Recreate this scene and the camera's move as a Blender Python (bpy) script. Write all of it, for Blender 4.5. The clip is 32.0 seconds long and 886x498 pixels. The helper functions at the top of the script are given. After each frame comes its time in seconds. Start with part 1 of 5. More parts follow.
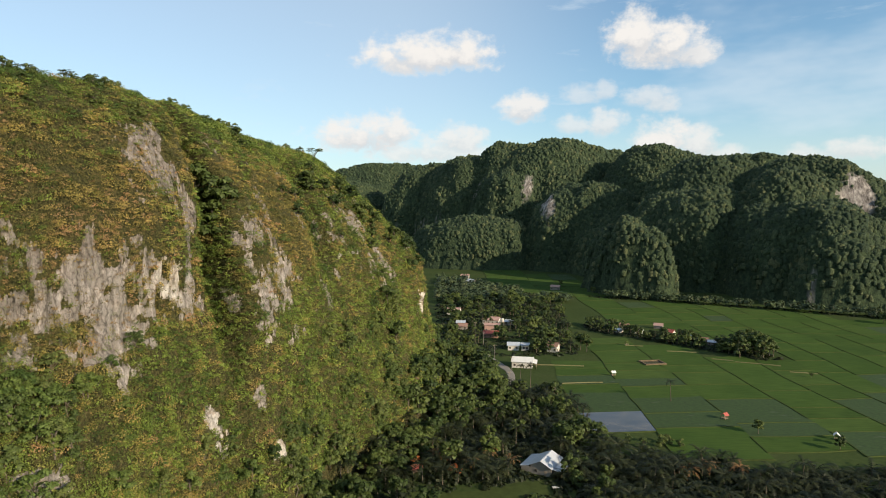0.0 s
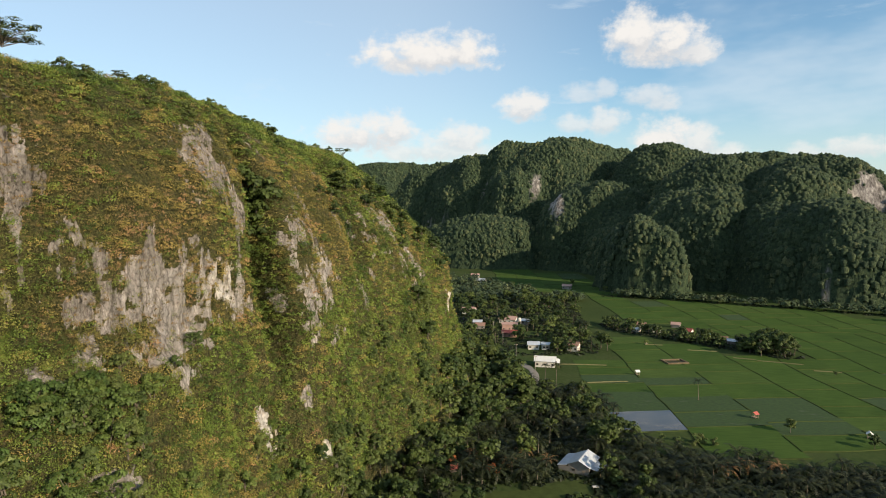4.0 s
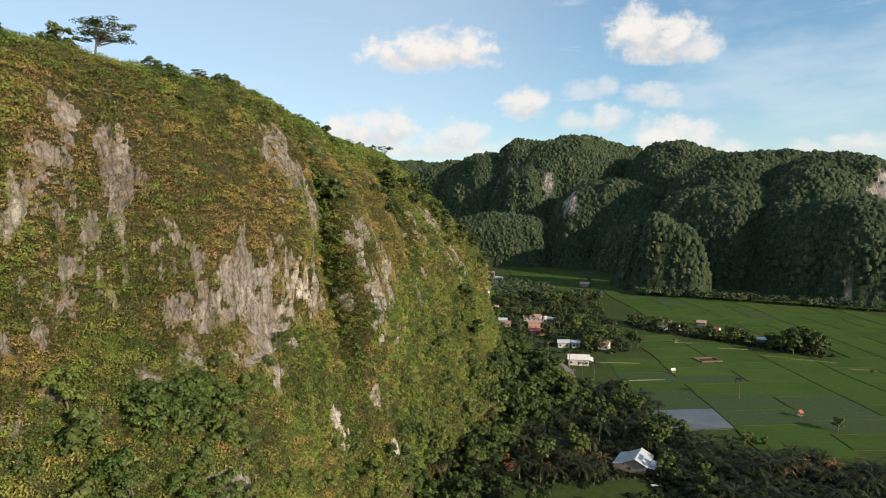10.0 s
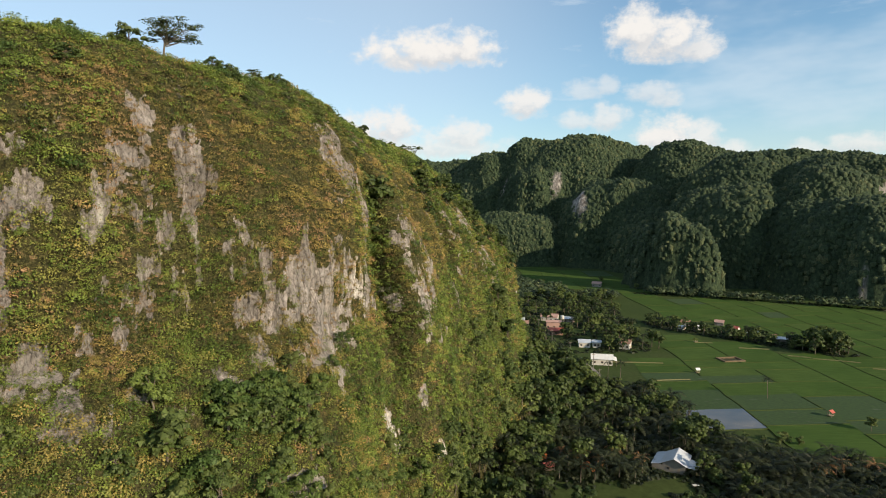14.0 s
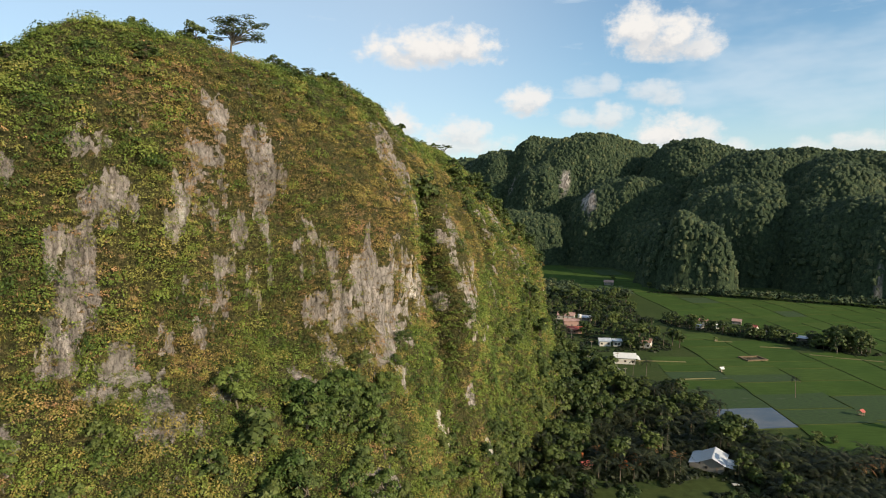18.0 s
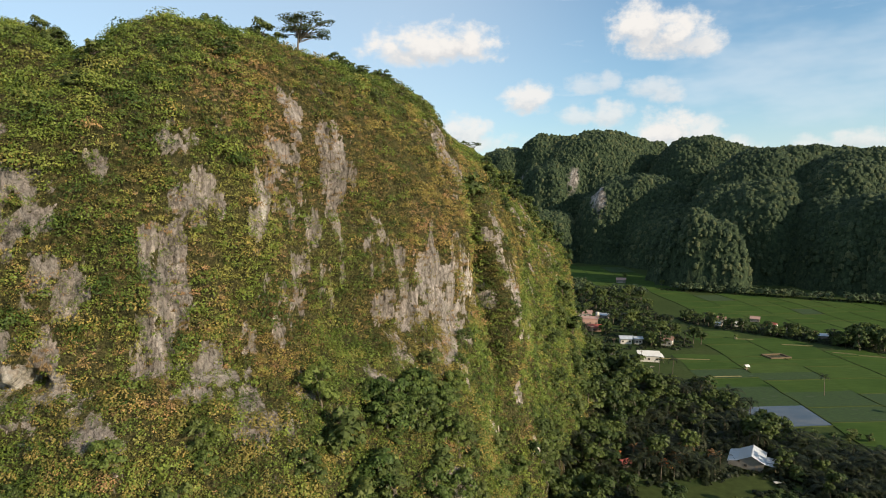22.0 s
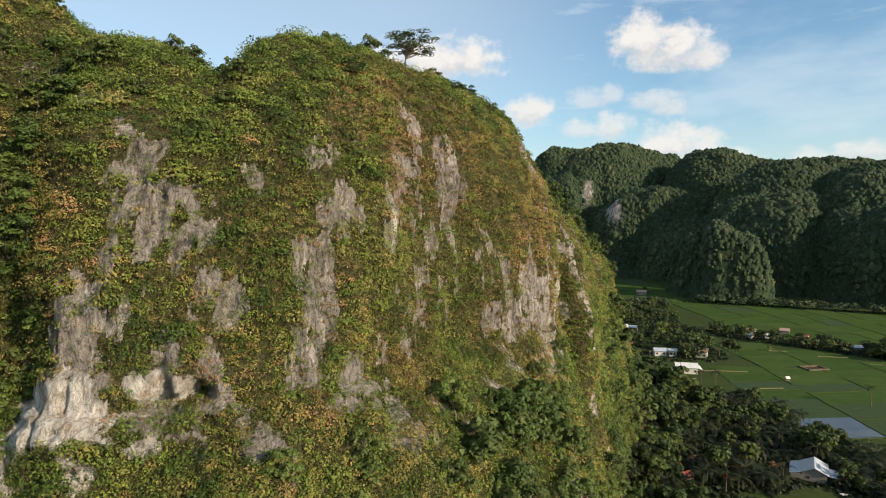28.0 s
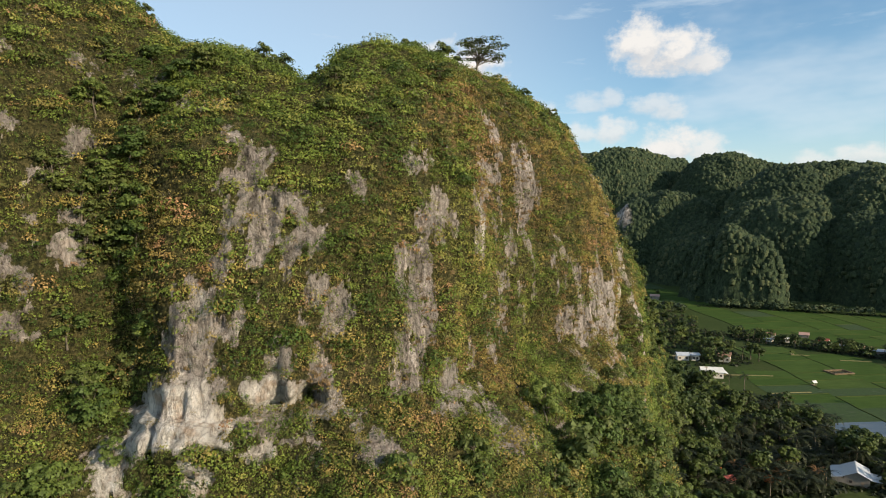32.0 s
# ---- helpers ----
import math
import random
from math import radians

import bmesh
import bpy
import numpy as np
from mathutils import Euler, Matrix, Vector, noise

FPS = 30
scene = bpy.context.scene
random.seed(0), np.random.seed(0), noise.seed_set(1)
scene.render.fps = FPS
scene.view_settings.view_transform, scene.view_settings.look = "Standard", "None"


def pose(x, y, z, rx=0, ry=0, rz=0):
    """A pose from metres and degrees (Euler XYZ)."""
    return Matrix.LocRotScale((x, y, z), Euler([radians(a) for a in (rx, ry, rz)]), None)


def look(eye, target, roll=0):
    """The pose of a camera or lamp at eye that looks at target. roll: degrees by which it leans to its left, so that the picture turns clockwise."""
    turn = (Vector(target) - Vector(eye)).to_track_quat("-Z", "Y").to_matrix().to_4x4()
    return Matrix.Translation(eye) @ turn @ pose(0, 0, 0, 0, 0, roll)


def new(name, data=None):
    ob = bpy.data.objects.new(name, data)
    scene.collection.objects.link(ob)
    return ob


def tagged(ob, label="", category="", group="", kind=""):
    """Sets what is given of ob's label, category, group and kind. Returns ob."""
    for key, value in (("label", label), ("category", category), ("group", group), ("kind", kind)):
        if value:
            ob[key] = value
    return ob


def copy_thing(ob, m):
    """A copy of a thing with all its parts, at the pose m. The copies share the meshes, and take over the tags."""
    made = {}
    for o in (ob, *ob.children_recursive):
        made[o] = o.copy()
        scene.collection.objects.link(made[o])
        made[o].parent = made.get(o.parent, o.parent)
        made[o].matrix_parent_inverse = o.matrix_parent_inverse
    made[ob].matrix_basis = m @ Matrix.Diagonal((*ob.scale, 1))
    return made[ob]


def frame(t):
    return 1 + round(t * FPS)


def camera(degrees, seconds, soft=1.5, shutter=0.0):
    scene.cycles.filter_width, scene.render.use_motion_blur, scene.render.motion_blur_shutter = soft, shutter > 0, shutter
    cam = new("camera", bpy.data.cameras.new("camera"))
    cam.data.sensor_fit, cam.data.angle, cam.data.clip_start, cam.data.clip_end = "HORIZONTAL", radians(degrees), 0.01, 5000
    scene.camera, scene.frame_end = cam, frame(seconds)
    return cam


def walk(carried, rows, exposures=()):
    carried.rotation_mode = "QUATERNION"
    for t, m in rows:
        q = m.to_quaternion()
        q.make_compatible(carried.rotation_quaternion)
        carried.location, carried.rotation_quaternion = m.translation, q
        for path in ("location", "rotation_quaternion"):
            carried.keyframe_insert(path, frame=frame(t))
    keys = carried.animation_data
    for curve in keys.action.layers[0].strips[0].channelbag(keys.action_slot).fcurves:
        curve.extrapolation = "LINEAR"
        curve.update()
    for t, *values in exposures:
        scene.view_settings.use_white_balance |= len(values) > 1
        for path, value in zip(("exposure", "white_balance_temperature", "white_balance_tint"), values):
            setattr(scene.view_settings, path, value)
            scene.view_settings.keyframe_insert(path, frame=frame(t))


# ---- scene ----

cam = camera(71.7, 32.0, soft=1.0)
METRES, EYE, TILT, LEAN, TURN = 96.0, 82.7, -3.56, 0.0, 0.0
ROWS = [
    (0.0, 0.0, 0.0, 0.0, 0.0, 0.0, -0.0),
    (0.5, -0.0154, -0.0, -0.0001, 0.01, -0.0, 0.03),
    (1.0, -0.0308, 0.0001, 0.0004, 0.0, -0.02, 0.05),
    (1.5, -0.046, -0.0, 0.0008, 0.02, -0.03, 0.05),
    (2.0, -0.061, -0.0001, 0.0008, 0.02, -0.04, 0.08),
    (2.5, -0.0763, -0.0001, 0.0011, 0.02, -0.06, 0.08),
    (3.0, -0.0911, -0.0004, 0.0011, 0.04, -0.07, 0.1),
    (3.5, -0.1062, -0.0003, 0.0013, 0.04, -0.07, 0.11),
    (5.5, -0.1642, -0.0009, 0.0037, 0.12, -0.14, 0.11),
    (6.0, -0.1791, -0.0007, 0.0039, 0.11, -0.17, 0.11),
    (6.5, -0.1935, -0.001, 0.0042, 0.12, -0.19, 0.13),
    (7.0, -0.2084, -0.0007, 0.004, 0.13, -0.21, 0.12),
    (7.5, -0.2228, -0.0008, 0.0035, 0.14, -0.21, 0.18),
    (8.0, -0.2385, 0.0001, 0.0044, 0.14, -0.25, 0.16),
    (8.5, -0.2537, 0.0002, 0.0043, 0.15, -0.26, 0.15),
    (9.0, -0.2689, 0.0002, 0.005, 0.15, -0.27, 0.15),
    (9.5, -0.2845, 0.0006, 0.0052, 0.16, -0.29, 0.13),
    (10.0, -0.2996, 0.0002, 0.0055, 0.17, -0.29, 0.14),
    (10.5, -0.3149, -0.0002, 0.0057, 0.19, -0.3, 0.16),
    (11.0, -0.3306, 0.0001, 0.0061, 0.19, -0.33, 0.13),
    (11.5, -0.3459, -0.0001, 0.0064, 0.2, -0.33, 0.14),
    (12.0, -0.3618, 0.0002, 0.0066, 0.2, -0.33, 0.12),
    (12.5, -0.3778, -0.0001, 0.0067, 0.2, -0.32, 0.13),
    (13.0, -0.3935, -0.0002, 0.0071, 0.22, -0.33, 0.12),
    (13.5, -0.4094, -0.0002, 0.0072, 0.23, -0.34, 0.14),
    (14.0, -0.425, -0.0003, 0.0075, 0.23, -0.35, 0.13),
    (14.5, -0.4406, -0.0006, 0.0076, 0.24, -0.34, 0.12),
    (16.5, -0.5009, -0.0007, 0.0089, 0.28, -0.45, 0.07),
    (17.0, -0.5166, -0.0005, 0.0092, 0.28, -0.46, 0.08),
    (17.5, -0.5322, -0.0001, 0.0096, 0.3, -0.49, 0.05),
    (18.0, -0.5478, 0.0004, 0.0097, 0.3, -0.52, 0.05),
    (18.5, -0.5634, 0.0011, 0.0096, 0.3, -0.55, 0.04),
    (19.0, -0.5777, 0.0018, 0.0097, 0.31, -0.59, 0.04),
    (19.5, -0.5933, 0.0023, 0.0098, 0.32, -0.63, 0.05),
    (20.0, -0.609, 0.003, 0.0101, 0.32, -0.68, 0.06),
    (20.5, -0.6246, 0.0038, 0.01, 0.33, -0.71, 0.07),
    (21.0, -0.6403, 0.0041, 0.0101, 0.35, -0.72, 0.06),
    (21.5, -0.6561, 0.0046, 0.0102, 0.35, -0.75, 0.06),
    (22.0, -0.6721, 0.0047, 0.0105, 0.37, -0.74, 0.09),
    (22.5, -0.6878, 0.004, 0.0107, 0.39, -0.72, 0.08),
    (23.0, -0.7036, 0.0029, 0.011, 0.4, -0.65, 0.08),
    (23.5, -0.7199, 0.0019, 0.0108, 0.43, -0.58, 0.11),
    (24.0, -0.7364, 0.0004, 0.0107, 0.44, -0.46, 0.12),
    (24.5, -0.7529, -0.001, 0.0108, 0.48, -0.34, 0.13),
    (25.0, -0.7693, -0.0027, 0.0106, 0.51, -0.17, 0.16),
    (25.5, -0.7854, -0.0049, 0.0103, 0.54, 0.0, 0.2),
    (27.5, -0.8482, -0.0117, 0.0091, 0.6, 0.41, 0.24),
    (28.0, -0.8644, -0.0128, 0.0097, 0.62, 0.46, 0.25),
    (28.5, -0.8806, -0.014, 0.0101, 0.64, 0.53, 0.26),
    (29.0, -0.8969, -0.0152, 0.0102, 0.64, 0.58, 0.27),
    (29.5, -0.9135, -0.0162, 0.0106, 0.65, 0.62, 0.27),
    (30.0, -0.9302, -0.0173, 0.0109, 0.65, 0.68, 0.28),
    (30.5, -0.9471, -0.0182, 0.0113, 0.65, 0.69, 0.27),
    (31.0, -0.9643, -0.0192, 0.0115, 0.67, 0.77, 0.31),
    (31.5, -0.9815, -0.0202, 0.0114, 0.69, 0.84, 0.34),
    (32.0, -0.9985, -0.0211, 0.0117, 0.7, 0.88, 0.35),
]
walk(cam, [(t, pose(0, 0, EYE, TILT, LEAN, TURN) @ pose(METRES * x, METRES * y, METRES * z, 90 + pitch, roll, yaw)) for t, x, y, z, yaw, pitch, roll in ROWS])

# ---- light ----
SUN_AZ, SUN_EL = 128.0, 21.0          # degrees clockwise from +y; height over the horizon
sun_dir = Vector((math.sin(radians(SUN_AZ)) * math.cos(radians(SUN_EL)), math.cos(radians(SUN_AZ)) * math.cos(radians(SUN_EL)), math.sin(radians(SUN_EL))))
sun_data = bpy.data.lights.new("sun", "SUN")
sun_data.energy, sun_data.angle, sun_data.color = 5.0, radians(0.6), (1.0, 0.825, 0.605)
sun = new("sun", sun_data)
sun.matrix_world = look(sun_dir * 900, (0, 0, 0))

world = bpy.data.worlds.new("sky")
scene.world = world
world.use_nodes = True
wt = world.node_tree
wt.nodes.clear()


def wnode(kind):
    return wt.nodes.new(kind)


def wmath(op, a, b=0.0, c=0.0, clamp=False):
    n = wnode("ShaderNodeMath")
    n.operation, n.use_clamp = op, clamp
    for i, v in enumerate((a, b, c)):
        if isinstance(v, (int, float)):
            n.inputs[i].default_value = v
        else:
            wt.links.new(v, n.inputs[i])
    return n.outputs[0]


def wsmooth(v, lo, hi):
    n = wnode("ShaderNodeMapRange")
    n.interpolation_type = "SMOOTHSTEP"
    wt.links.new(v, n.inputs[0])
    n.inputs[1].default_value, n.inputs[2].default_value = lo, hi
    return n.outputs[0]


def wmix(f, a, b):
    n = wnode("ShaderNodeMix")
    n.data_type = "RGBA"
    for sock, v in ((n.inputs[0], f), (n.inputs[6], a), (n.inputs[7], b)):
        if isinstance(v, tuple):
            sock.default_value = (*v, 1)
        elif isinstance(v, float):
            sock.default_value = v
        else:
            wt.links.new(v, sock)
    return n.outputs[2]


sky_tex = wnode("ShaderNodeTexSky")
sky_tex.sky_type, sky_tex.sun_disc = "NISHITA", False
sky_tex.sun_elevation, sky_tex.sun_rotation = radians(SUN_EL), radians(SUN_AZ)
sky_tex.air_density, sky_tex.dust_density, sky_tex.ozone_density = 1.0, 0.8, 1.6
coord = wnode("ShaderNodeTexCoord")
sep = wnode("ShaderNodeSeparateXYZ")
wt.links.new(coord.outputs["Generated"], sep.inputs[0])
DEG = 180 / math.pi
az = wmath("MULTIPLY", wmath("ARCTAN2", sep.outputs[0], sep.outputs[1]), DEG)
el = wmath("MULTIPLY", wmath("ARCSINE", sep.outputs[2]), DEG)
flat = wnode("ShaderNodeCombineXYZ")
wt.links.new(az, flat.inputs[0])
wt.links.new(el, flat.inputs[1])


def wnoise(sx, sy, detail, rough=0.55, shift=0.0, twist=0.0):
    m = wnode("ShaderNodeMapping")
    m.inputs["Location"].default_value = (shift, shift * 0.7, 0)
    m.inputs["Rotation"].default_value = (0, 0, radians(twist))
    m.inputs["Scale"].default_value = (sx, sy, 1)
    wt.links.new(flat.outputs[0], m.inputs[0])
    n = wnode("ShaderNodeTexNoise")
    n.noise_dimensions = "2D"
    n.inputs["Scale"].default_value, n.inputs["Detail"].default_value, n.inputs["Roughness"].default_value = 1.0, detail, rough
    wt.links.new(m.outputs[0], n.inputs["Vector"])
    return n.outputs[0]


# heaped clouds: azimuth, height, half width, half height, strength
CLOUDS = [
    (-1.5, 13.7, 6.6, 2.2, 1.0), (-3.8, 13.3, 3.0, 1.6, 0.9), (1.2, 14.0, 3.2, 2.2, 1.0),
    (18.8, 13.9, 4.2, 2.5, 1.0), (16.9, 14.8, 2.6, 2.6, 1.0), (21.2, 13.1, 3.2, 1.6, 0.9),
    (7.4, 9.1, 2.3, 1.9, 0.9), (-7.6, 6.6, 4.6, 2.2, 0.95), (-4.6, 7.2, 2.2, 2.0, 0.9), (1.6, 6.4, 2.8, 1.7, 0.8), (-0.8, 5.4, 7.0, 1.6, 0.7),
    (12.8, 10.2, 2.2, 1.1, 0.45), (14.4, 10.4, 1.2, 1.1, 0.5), (18.2, 9.8, 2.4, 1.2, 0.55), (19.4, 9.2, 1.6, 1.1, 0.6),
    (14.6, 7.6, 2.0, 1.7, 0.7), (12.0, 7.6, 2.0, 1.1, 0.6), (19.5, 6.0, 2.6, 2.2, 0.95), (22.4, 5.6, 2.0, 1.8, 0.8), (25.0, 4.4, 2.4, 1.2, 0.7),
    (33.5, 4.6, 2.6, 1.1, 0.7), (30.0, 4.4, 1.8, 0.9, 0.6), (26.5, 18.0, 1.2, 0.5, 0.4),
]
billow = wnoise(0.55, 0.75, 6.0, 0.58, 3.0)
puff = wmath("SUBTRACT", billow, 0.5)
body = 0.0
under = 0.0
for a0, e0, ra, re, k in CLOUDS:
    dx = wmath("DIVIDE", wmath("SUBTRACT", az, a0), ra)
    dz = wmath("DIVIDE", wmath("SUBTRACT", el, e0), re)
    low = wmath("MULTIPLY", wmath("MINIMUM", dz, 0.0), 0.55)
    dd = wmath("ADD", wmath("MULTIPLY", dx, dx), wmath("MULTIPLY", wmath("ADD", dz, low), wmath("ADD", dz, low)))
    e = wmath("ADD", wmath("SUBTRACT", 1.0, dd), wmath("MULTIPLY", puff, 2.6))
    m = wmath("MULTIPLY", wsmooth(e, -0.35, 1.0), k)
    body = wmath("MAXIMUM", body, m)
    shade = wmath("MULTIPLY", m, wsmooth(wmath("ADD", dz, wmath("MULTIPLY", puff, 1.8)), 0.35, -0.75))
    under = wmath("MAXIMUM", under, shade)
veil = wmath("MULTIPLY", wsmooth(wnoise(0.035, 0.10, 5.0, 0.6, 11.0, -14.0), 0.44, 0.78), 0.55)
wisps = wmath("MULTIPLY", wsmooth(wnoise(0.07, 0.35, 6.0, 0.62, 5.0, -12.0), 0.52, 0.80), 0.5)
left_haze = wmath("MULTIPLY", wsmooth(az, 24.0, -6.0), 0.40)
low_haze = wmath("MULTIPLY", wsmooth(el, 13.0, 0.0), 0.46)
thin = wmath("MAXIMUM", wmath("MAXIMUM", veil, wisps), wmath("MAXIMUM", left_haze, low_haze))
SKY_GAIN = 0.112
tint = wnode("ShaderNodeMix")
tint.data_type, tint.blend_type = "RGBA", "MULTIPLY"
tint.inputs[0].default_value = 1.0
wt.links.new(sky_tex.outputs[0], tint.inputs[6])
tint.inputs[7].default_value = (SKY_GAIN * 0.9, SKY_GAIN * 1.08, SKY_GAIN * 1.12, 1)
c1 = wmix(thin, tint.outputs[2], (0.55, 0.615, 0.665))
lit = wmix(under, (0.68, 0.655, 0.625), (0.42, 0.44, 0.47))
c2 = wmix(body, c1, lit)
bg = wnode("ShaderNodeBackground")
wt.links.new(c2, bg.inputs[0])
bg.inputs[1].default_value = 1.0
wout = wnode("ShaderNodeOutputWorld")
wt.links.new(bg.outputs[0], wout.inputs[0])
scene.view_settings.exposure = 0.45

# ---- materials ----
def material(name, rough=0.9, spec=0.3):
    m = bpy.data.materials.new(name)
    m.use_nodes = True
    p = m.node_tree.nodes["Principled BSDF"]
    p.inputs["Roughness"].default_value = rough
    p.inputs["Specular IOR Level"].default_value = spec
    return m, m.node_tree, p


def add(nt, kind, attribute=""):
    n = nt.nodes.new(kind)
    if attribute:
        n.attribute_name = attribute
    return n


def noise_node(nt, scale, detail=5.0, rough=0.55, stretch=(1, 1, 1), source="Object"):
    tc = add(nt, "ShaderNodeTexCoord")
    mp = add(nt, "ShaderNodeMapping")
    mp.inputs["Scale"].default_value = stretch
    nt.links.new(tc.outputs[source], mp.inputs[0])
    n = add(nt, "ShaderNodeTexNoise")
    n.inputs["Scale"].default_value, n.inputs["Detail"].default_value, n.inputs["Roughness"].default_value = scale, detail, rough
    nt.links.new(mp.outputs[0], n.inputs["Vector"])
    return n.outputs[0]


def ramp(nt, fac, stops):
    r = add(nt, "ShaderNodeValToRGB")
    while len(r.color_ramp.elements) < len(stops):
        r.color_ramp.elements.new(0.5)
    for e, (pos, col) in zip(r.color_ramp.elements, stops):
        e.position, e.color = pos, (*col, 1)
    nt.links.new(fac, r.inputs[0])
    return r.outputs[0]


def blend(nt, fac, a, b, mode="MIX"):
    n = add(nt, "ShaderNodeMix")
    n.data_type, n.blend_type = "RGBA", mode
    for sock, v in ((n.inputs[0], fac), (n.inputs[6], a), (n.inputs[7], b)):
        if isinstance(v, tuple):
            sock.default_value = (*v, 1)
        elif isinstance(v, (int, float)):
            sock.default_value = v
        else:
            nt.links.new(v, sock)
    return n.outputs[2]


def bump(nt, p, height, strength, dist):
    b = add(nt, "ShaderNodeBump")
    b.inputs["Strength"].default_value, b.inputs["Distance"].default_value = strength, dist
    nt.links.new(height, b.inputs["Height"])
    nt.links.new(b.outputs[0], p.inputs["Normal"])


def leaf_material(name, dark, light, dry, dry_at=0.8, glow=0.25):
    """Leaves: the tone follows each plant ("tone") and each leaf (its island)."""
    m, nt, p = material(name, 0.6, 0.25)
    at = add(nt, "ShaderNodeAttribute", attribute="tone")
    geo = add(nt, "ShaderNodeNewGeometry")
    c = ramp(nt, at.outputs["Fac"], [(0.0, dark), (0.62, light), (dry_at, light), (1.0, dry)])
    isl = ramp(nt, geo.outputs["Random Per Island"], [(0.0, (0.66, 0.66, 0.65)), (1.0, (1.40, 1.36, 1.32))])
    c = blend(nt, 1.0, c, isl, "MULTIPLY")
    nt.links.new(c, p.inputs["Base Color"])
    tr = add(nt, "ShaderNodeBsdfTranslucent")
    nt.links.new(c, tr.inputs[0])
    mx = add(nt, "ShaderNodeMixShader")
    mx.inputs[0].default_value = glow
    nt.links.new(p.outputs[0], mx.inputs[1])
    nt.links.new(tr.outputs[0], mx.inputs[2])
    nt.links.new(mx.outputs[0], nt.nodes["Material Output"].inputs[0])
    return m


def object_leaf_material(name, dark, light, glow=0.2):
    """Leaves of single plants: the tone follows the plant."""
    m, nt, p = material(name, 0.6, 0.25)
    info = add(nt, "ShaderNodeObjectInfo")
    geo = add(nt, "ShaderNodeNewGeometry")
    c = ramp(nt, info.outputs["Random"], [(0.0, dark), (1.0, light)])
    isl = ramp(nt, geo.outputs["Random Per Island"], [(0.0, (0.6, 0.6, 0.58)), (1.0, (1.4, 1.36, 1.25))])
    c = blend(nt, 1.0, c, isl, "MULTIPLY")
    nt.links.new(c, p.inputs["Base Color"])
    tr = add(nt, "ShaderNodeBsdfTranslucent")
    nt.links.new(c, tr.inputs[0])
    mx = add(nt, "ShaderNodeMixShader")
    mx.inputs[0].default_value = glow
    nt.links.new(p.outputs[0], mx.inputs[1])
    nt.links.new(tr.outputs[0], mx.inputs[2])
    nt.links.new(mx.outputs[0], nt.nodes["Material Output"].inputs[0])
    return m


def plain_material(name, col, rough=0.8, var=0.25, scale=0.6, metal=0.0, spec=0.3, grain=6.0):
    m, nt, p = material(name, rough, spec)
    p.inputs["Metallic"].default_value = metal
    n1 = noise_node(nt, scale, 4.0)
    n2 = noise_node(nt, grain, 3.0)
    lo, hi = tuple(c * (1 - var) for c in col), tuple(min(1, c * (1 + var)) for c in col)
    c = ramp(nt, n1, [(0.3, lo), (0.7, hi)])
    c = blend(nt, 0.35, c, ramp(nt, n2, [(0.3, lo), (0.7, hi)]))
    nt.links.new(c, p.inputs["Base Color"])
    bump(nt, p, n2, 0.3, 0.03)
    return m


# limestone hill: rock, white fresh rock and mossy soil by the attributes "rock" and "pale"
M_HILL, nt, p = material("limestone_and_soil", 0.92, 0.2)
streak = noise_node(nt, 1.0, 8.0, 0.68, (0.75, 0.75, 0.13))
spot = noise_node(nt, 0.35, 7.0, 0.66)
fine = noise_node(nt, 1.9, 8.0, 0.74, (1, 1, 0.55))
moss = noise_node(nt, 1.3, 6.0, 0.7)
grey = ramp(nt, streak, [(0.37, (0.050, 0.045, 0.040)), (0.42, (0.24, 0.220, 0.200)), (0.55, (0.365, 0.318, 0.294)), (0.62, (0.64, 0.575, 0.530))])
grey = blend(nt, 0.35, grey, ramp(nt, spot, [(0.38, (0.150, 0.124, 0.104)), (0.62, (0.33, 0.295, 0.262))]))
grey = blend(nt, 0.75, grey, ramp(nt, fine, [(0.38, (0.34, 0.31, 0.29)), (0.44, (1.0, 1.0, 1.0)), (0.64, (1.4, 1.37, 1.32))]), "MULTIPLY")
white = ramp(nt, streak, [(0.30, (0.22, 0.18, 0.14)), (0.39, (0.70, 0.65, 0.58)), (0.60, (0.86, 0.82, 0.77))])
white = blend(nt, ramp(nt, spot, [(0.52, (0, 0, 0)), (0.64, (0.8, 0.8, 0.8))]), white, (0.50, 0.36, 0.25))
white = blend(nt, 0.6, white, ramp(nt, fine, [(0.36, (0.4, 0.37, 0.33)), (0.48, (1.0, 1.0, 1.0)), (0.66, (1.2, 1.18, 1.15))]), "MULTIPLY")
turf = noise_node(nt, 2.6, 8.0, 0.78)
# mossy soil, its colour darkened to stand for shade between the bushes
shaded_soil = ramp(nt, moss, [(0.34, (0.024, 0.026, 0.010)), (0.46, (0.062, 0.060, 0.021)), (0.58, (0.112, 0.098, 0.037)), (0.72, (0.20, 0.150, 0.076))])
shaded_soil = blend(nt, 0.35, shaded_soil, ramp(nt, spot, [(0.36, (0.030, 0.046, 0.011)), (0.62, (0.088, 0.078, 0.027))]))
shaded_soil = blend(nt, 0.85, shaded_soil, ramp(nt, turf, [(0.38, (0.25, 0.26, 0.24)), (0.50, (1.0, 1.0, 1.0)), (0.64, (1.7, 1.65, 1.6))]), "MULTIPLY")
joint = add(nt, "ShaderNodeTexVoronoi")
joint.feature = "DISTANCE_TO_EDGE"
joint.inputs["Scale"].default_value = 0.55
jm = add(nt, "ShaderNodeMapping")
jm.inputs["Scale"].default_value = (1.0, 1.0, 0.22)
jc = add(nt, "ShaderNodeTexCoord")
jadd = add(nt, "ShaderNodeVectorMath")
jadd.operation = "MULTIPLY_ADD"
